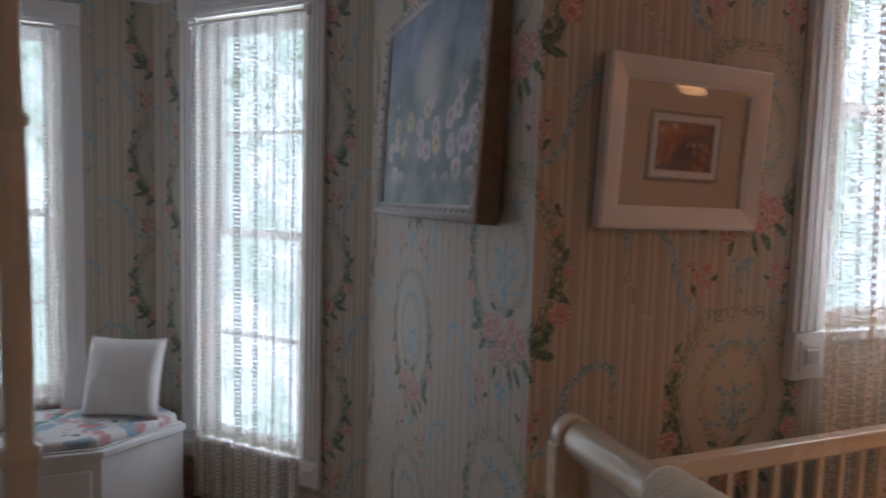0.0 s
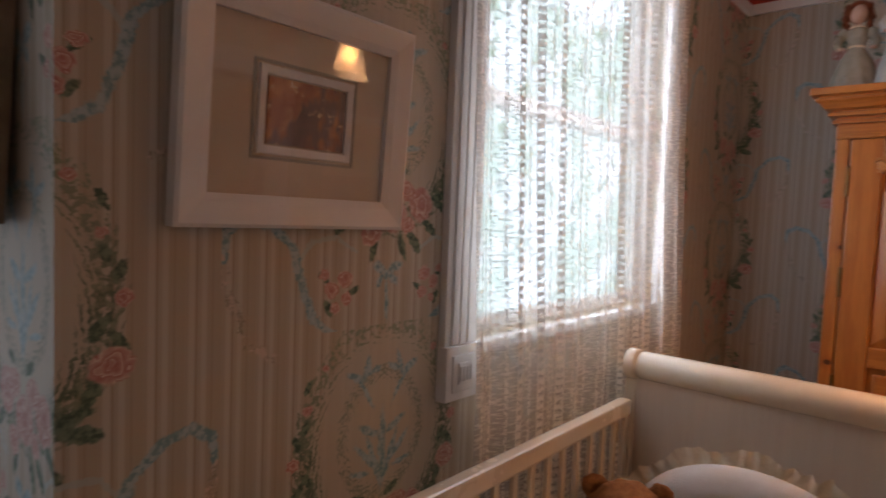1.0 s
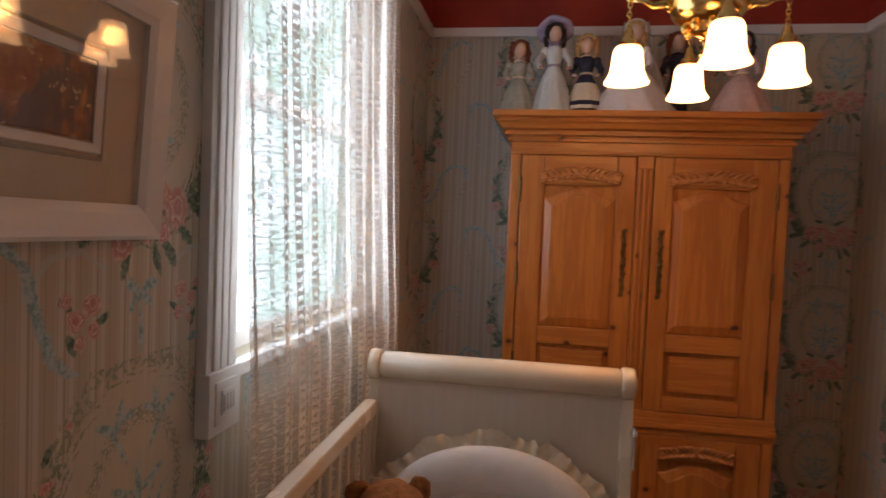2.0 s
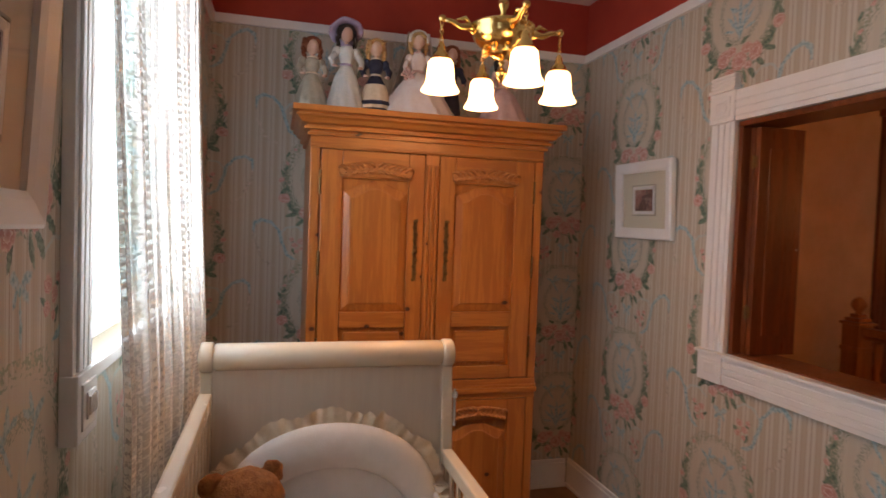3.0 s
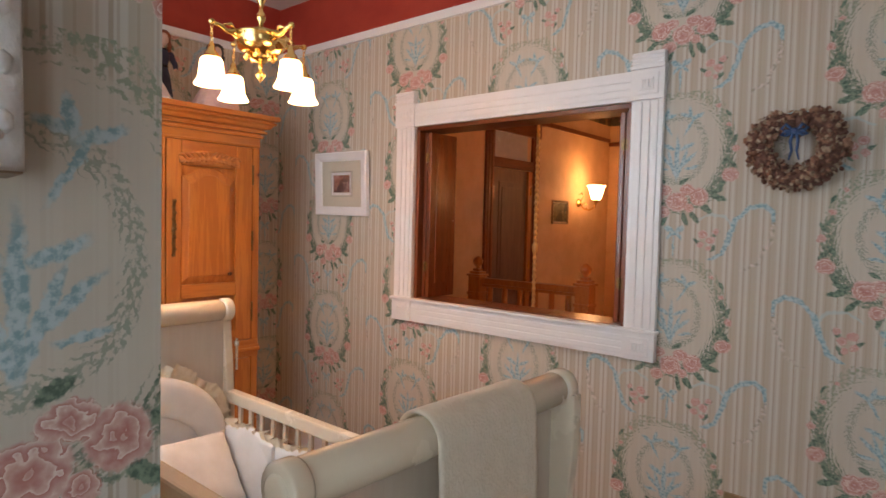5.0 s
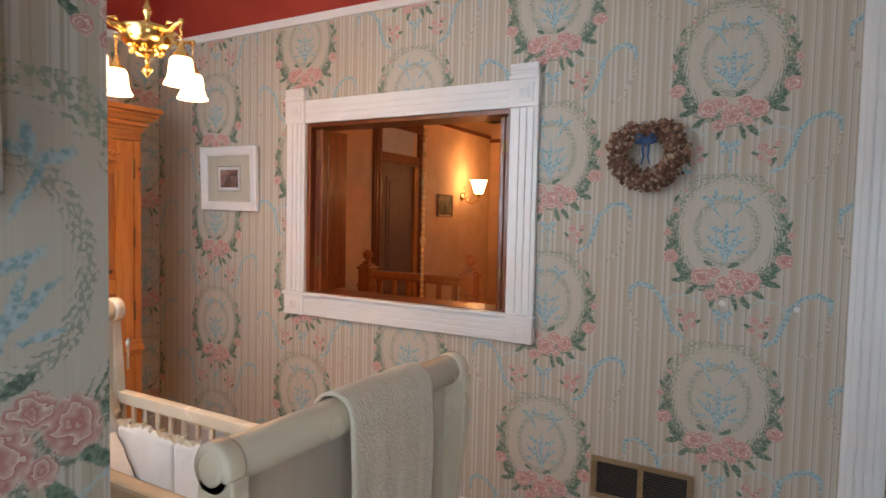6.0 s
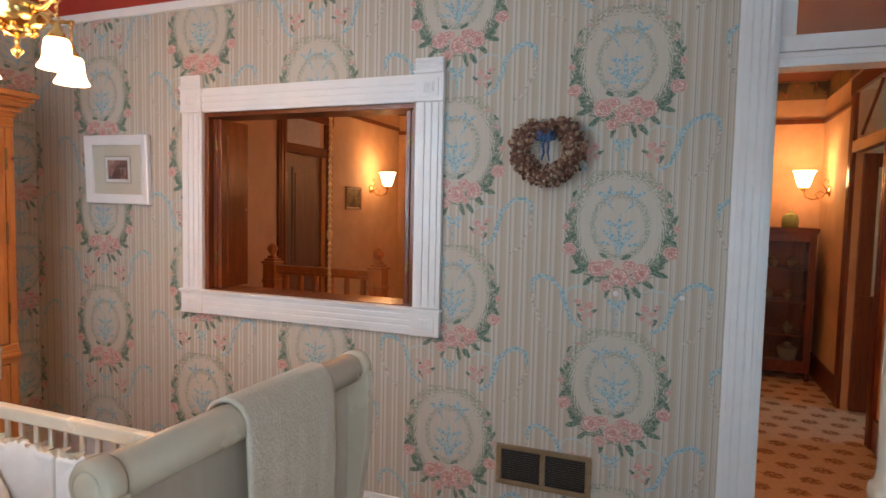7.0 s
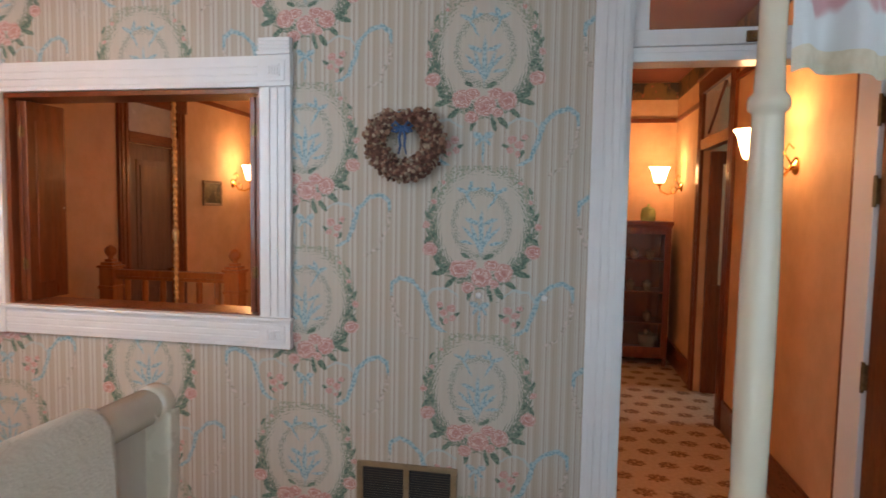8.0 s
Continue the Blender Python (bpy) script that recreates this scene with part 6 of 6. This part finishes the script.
def hall_door(name, x, sgn, ya, yb, head, top, label):
    """Dark wood casing with a transom; sgn: the side of the hall."""
    d = thing(name, (x, 0, 0), label, "doorway")
    d["kind"] = "structure"
    c = 0.12
    for y in (ya - c, yb):
        part("jamb_casing", boxes(((0, y, 0), (sgn * 0.028, y + c, top)), ((sgn * 0.028, y + 0.02, 0), (sgn * 0.036, y + 0.05, top)), ((sgn * 0.028, y + 0.07, 0), (sgn * 0.036, y + 0.10, top)), bevel=0.004), DARK_WOOD, d)
    part("head_casing", boxes(((0, ya - c - 0.02, top), (sgn * 0.034, yb + c + 0.02, top + 0.13)), ((0, ya - c - 0.04, top + 0.13), (sgn * 0.055, yb + c + 0.04, top + 0.155)), bevel=0.005), DARK_WOOD_ALONG, d)
    part("transom_bar", box((-sgn * 0.04, ya, head), (sgn * 0.030, yb, head + 0.09), 0.004), DARK_WOOD_ALONG, d)
    return d


hd = hall_door("door_2", HE, -1, -3.66, -3.02, 2.06, 2.39, "dark wooden hall door with a transom")
# the leaf's grey puts its shade into the wood colour
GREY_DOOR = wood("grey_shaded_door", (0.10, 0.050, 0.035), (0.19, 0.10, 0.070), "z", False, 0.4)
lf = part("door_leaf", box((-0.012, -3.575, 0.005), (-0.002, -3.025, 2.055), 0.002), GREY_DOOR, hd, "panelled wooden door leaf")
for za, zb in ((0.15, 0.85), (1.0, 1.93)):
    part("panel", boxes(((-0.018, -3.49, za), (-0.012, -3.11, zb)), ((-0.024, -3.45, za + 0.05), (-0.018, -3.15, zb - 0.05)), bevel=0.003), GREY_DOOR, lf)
part("transom_pane", box((-0.010, -3.58, 2.15), (-0.002, -3.02, 2.39)), plain("frosted_pane", (0.50, 0.46, 0.42), (0.56, 0.52, 0.48), 0.25), hd, "pale frosted transom pane")
part("door_knob", lathe([(0.010, -0.012), (0.008, -0.04), (0.022, -0.05), (0.024, -0.065), (0.010, -0.075)], (0, -3.52, 0.98), "x", 14), BRASS, lf, "brass knob", True)

# lighter oak colour stands in for the light along the door's edge
part("door_edge", box((-0.030, -3.655, 0.005), (-0.002, -3.585, 2.055), 0.003), STAIR_WOOD, hd, "door edge in lighter oak colour, standing in for light")
for z_ in (1.10, 1.82):
    part("hinge", box((-0.034, -3.635, z_), (-0.031, -3.610, z_ + 0.08), 0.001), BRASS, hd, "brass hinge")
SATIN_BRASS = plain("satin_brass", (0.82, 0.58, 0.24), (0.90, 0.68, 0.32), 0.5, 30.0, 0.7)
rd = thing("brass_rod", (2.20, -2.10, 0), "tall beaded brass rod standing by the stair balustrade", "rod")
bms = [lathe([(0.010, 0.0), (0.010, 2.54)], seg=10)]
bms += [lathe([(0.010, 0.62 + 0.042 * k), (0.0155, 0.635 + 0.042 * k), (0.010, 0.65 + 0.042 * k)], seg=10) for k in range(45)]
part("shaft", join(*bms), SATIN_BRASS, rd, "", True)
part("clasp", lathe([(0.008, 1.34), (0.019, 1.355), (0.021, 1.39), (0.016, 1.41), (0.008, 1.41)], seg=14), SATIN_BRASS, rd, "", True)
part("foot", lathe([(0.05, 0), (0.05, 0.012), (0.02, 0.03), (0.008, 0.06)], seg=18), SATIN_BRASS, rd, "", True)

# stair balustrade behind the opening
st = thing("stair_balustrade", (0, -2.45, 0), "carved oak balustrade with ball-topped newel posts", "balustrade")
for x in (1.99, 2.95):
    nw = part("newel", boxes(((x - 0.055, -0.055, 0), (x + 0.055, 0.055, 1.11)), ((x - 0.066, -0.066, 1.11), (x + 0.066, 0.066, 1.128)), ((x - 0.048, -0.048, 1.128), (x + 0.048, 0.048, 1.150)), ((x - 0.030, -0.030, 1.150), (x + 0.030, 0.030, 1.172)), ((x - 0.062, -0.062, 0.96), (x + 0.062, 0.062, 0.985)), bevel=0.006), STAIR_WOOD, st)
    part("newel_ball", lathe([(0.022, 1.170), (0.016, 1.184), (0.028, 1.194), (0.040, 1.214), (0.042, 1.230), (0.035, 1.250), (0.020, 1.262), (0.010, 1.268), (0.001, 1.272)], (x, 0, 0), seg=20), STAIR_WOOD, nw, "", True)
part("handrail", boxes(((2.047, -0.035, 1.055), (2.893, 0.035, 1.10)), ((2.047, -0.022, 1.03), (2.893, 0.022, 1.055)), bevel=0.008), STAIR_WOOD, st)
part("lower_rail", box((2.047, -0.025, 0.12), (2.893, 0.025, 0.17), 0.005), STAIR_WOOD, st)
for k in range(6):
    x = 2.12 + 0.140 * k
    part("baluster", lathe([(0.022, 0.17), (0.022, 0.30), (0.014, 0.32), (0.024, 0.42), (0.013, 0.62), (0.026, 0.78), (0.014, 0.86), (0.022, 0.90), (0.022, 1.03)], (x, 0, 0), seg=12), STAIR_WOOD, st, "", True)

# doorway on the hall's right and a bright room behind it
d3 = hall_door("door_3", HW, 1, -4.18, -3.35, 2.10, 2.58, "dark wooden hall doorway with a glazed transom")
part("transom_pane", box((-0.02, -4.18, 2.19), (-0.014, -3.35, 2.58)), GLASS, d3)
part("transom_strut", tube([(0.02, -3.95, 2.22), (0.02, -3.5, 2.55)], 0.012, 8), DARK_WOOD, d3)
lf = part("door_leaf", boxes(((-0.60, -4.175, 0.005), (-0.05, -4.13, 0.95)), ((-0.60, -4.175, 0.95), (-0.50, -4.13, 2.09)), ((-0.15, -4.175, 0.95), (-0.05, -4.13, 2.09)), ((-0.50, -4.175, 1.98), (-0.15, -4.13, 2.09)), bevel=0.004), DARK_WOOD, d3, "half-glazed door standing open")
part("pane", box((-0.50, -4.155, 0.95), (-0.15, -4.15, 1.98)), GLASS, lf)
setting("floor_side_room", box((HW - 1.9, -5.0, -0.12), (HW - 0.0, -2.4, -0.002)), CARPET, "", "floor")
setting("wall_side_room", boxes(((HW - 2.0, -5.0, 0), (HW - 1.9, -4.18, 2.92)), ((HW - 2.0, -3.55, 0), (HW - 1.9, -2.4, 2.92)), ((HW - 2.0, -4.18, 0), (HW - 1.9, -3.55, 0.8)), ((HW - 2.0, -4.18, 2.2), (HW - 1.9, -3.55, 2.92)),
                                ((HW - 1.9, -5.1, 0), (HW - 0.12, -5.0, 2.92)), ((HW - 1.9, -2.4, 0), (HW - 0.12, -2.3, 2.92))), PLASTER, "apricot plaster in the side room", "wall")
setting("ceiling_side_room", box((HW - 2.0, -5.1, 2.92), (HW - 0.12, -2.3, 3.04)), CEILING_PAPER, "", "ceiling")
setting("backdrop", box((HW - 2.15, -4.15, 0.7), (HW - 2.14, -3.45, 2.3)), DAYLIGHT, "bright daylight outside the side room", "backdrop")

# glazed cabinet and jar
gc = thing("china_cabinet", (-0.96, HS, 0), "dark wooden glazed cabinet at the end of the hall", "cabinet")
part("body", boxes(((-0.35, 0.001, 0.08), (-0.325, 0.42, 1.43)), ((0.325, 0.001, 0.08), (0.35, 0.42, 1.43)), ((-0.325, 0.001, 0.08), (0.325, 0.02, 1.43)), ((-0.325, 0.02, 0.08), (0.325, 0.42, 0.13)), bevel=0.003), DARK_WOOD, gc)
part("top", boxes(((-0.37, 0.001, 1.43), (0.37, 0.45, 1.47)), ((-0.36, 0.001, 1.41), (0.36, 0.435, 1.43)), bevel=0.005), DARK_WOOD_ALONG, gc)
for z_ in (0.42, 0.74, 1.06):
    part("shelf", box((-0.325, 0.02, z_), (0.325, 0.40, z_ + 0.018), 0.002), DARK_WOOD_ALONG, gc)
dr = part("door", boxes(((-0.35, 0.421, 0.13), (-0.29, 0.445, 1.41)), ((0.29, 0.421, 0.13), (0.35, 0.445, 1.41)), ((-0.29, 0.421, 0.13), (0.29, 0.445, 0.20)), ((-0.29, 0.421, 1.34), (0.29, 0.445, 1.41)), bevel=0.003), DARK_WOOD, gc)
part("pane", box((-0.29, 0.43, 0.20), (0.29, 0.434, 1.34)), GLASS, dr)
for x in (-0.33, 0.33):
    for y in (0.04, 0.41):
        part("foot", lathe([(0.015, 0), (0.028, 0.03), (0.022, 0.08)], (x, y, 0), seg=10), DARK_WOOD, gc)
def cup(x, y, z_, s, label, mat_):
    c = thing("china_piece", (x, y, z_), label, "china", "china in the cabinet")
    part("vessel", lathe([(0.025 * s, 0), (0.03 * s, 0.01), (0.045 * s, 0.05 * s), (0.05 * s, 0.09 * s), (0.047 * s, 0.09 * s), (0.04 * s, 0.05 * s), (0.01, 0.014)], seg=16, caps=False), mat_, c, "", True)
    part("knop", ball((0, 0, 0.10 * s), 0.02 * s, (1, 1, 1), 2), mat_, c, "", True)
for i, (x, z_) in enumerate(((-1.14, 1.079), (-0.98, 1.079), (-1.12, 0.759), (-0.95, 0.759), (-1.13, 0.439), (-1.14, 0.131))):
    cup(x, HS + 0.28, z_, 1.0 if i < 5 else 1.9, "china piece behind the cabinet glass, darkened in colour for shade", SHADED_CHINA)
jr = thing("glass_jar", (-1.10, HS + 0.30, 1.4705), "lidded green glass jar on the cabinet", "jar")
part("jar_body", lathe([(0.055, 0), (0.070, 0.01), (0.074, 0.06), (0.068, 0.105), (0.060, 0.115)], seg=20), GREEN_GLASS, jr, "", True)
part("lid", lathe([(0.064, 0.116), (0.060, 0.126), (0.030, 0.142), (0.008, 0.148), (0.014, 0.160), (0.010, 0.172), (0.001, 0.176)], seg=20), GREEN_GLASS, jr, "", True)
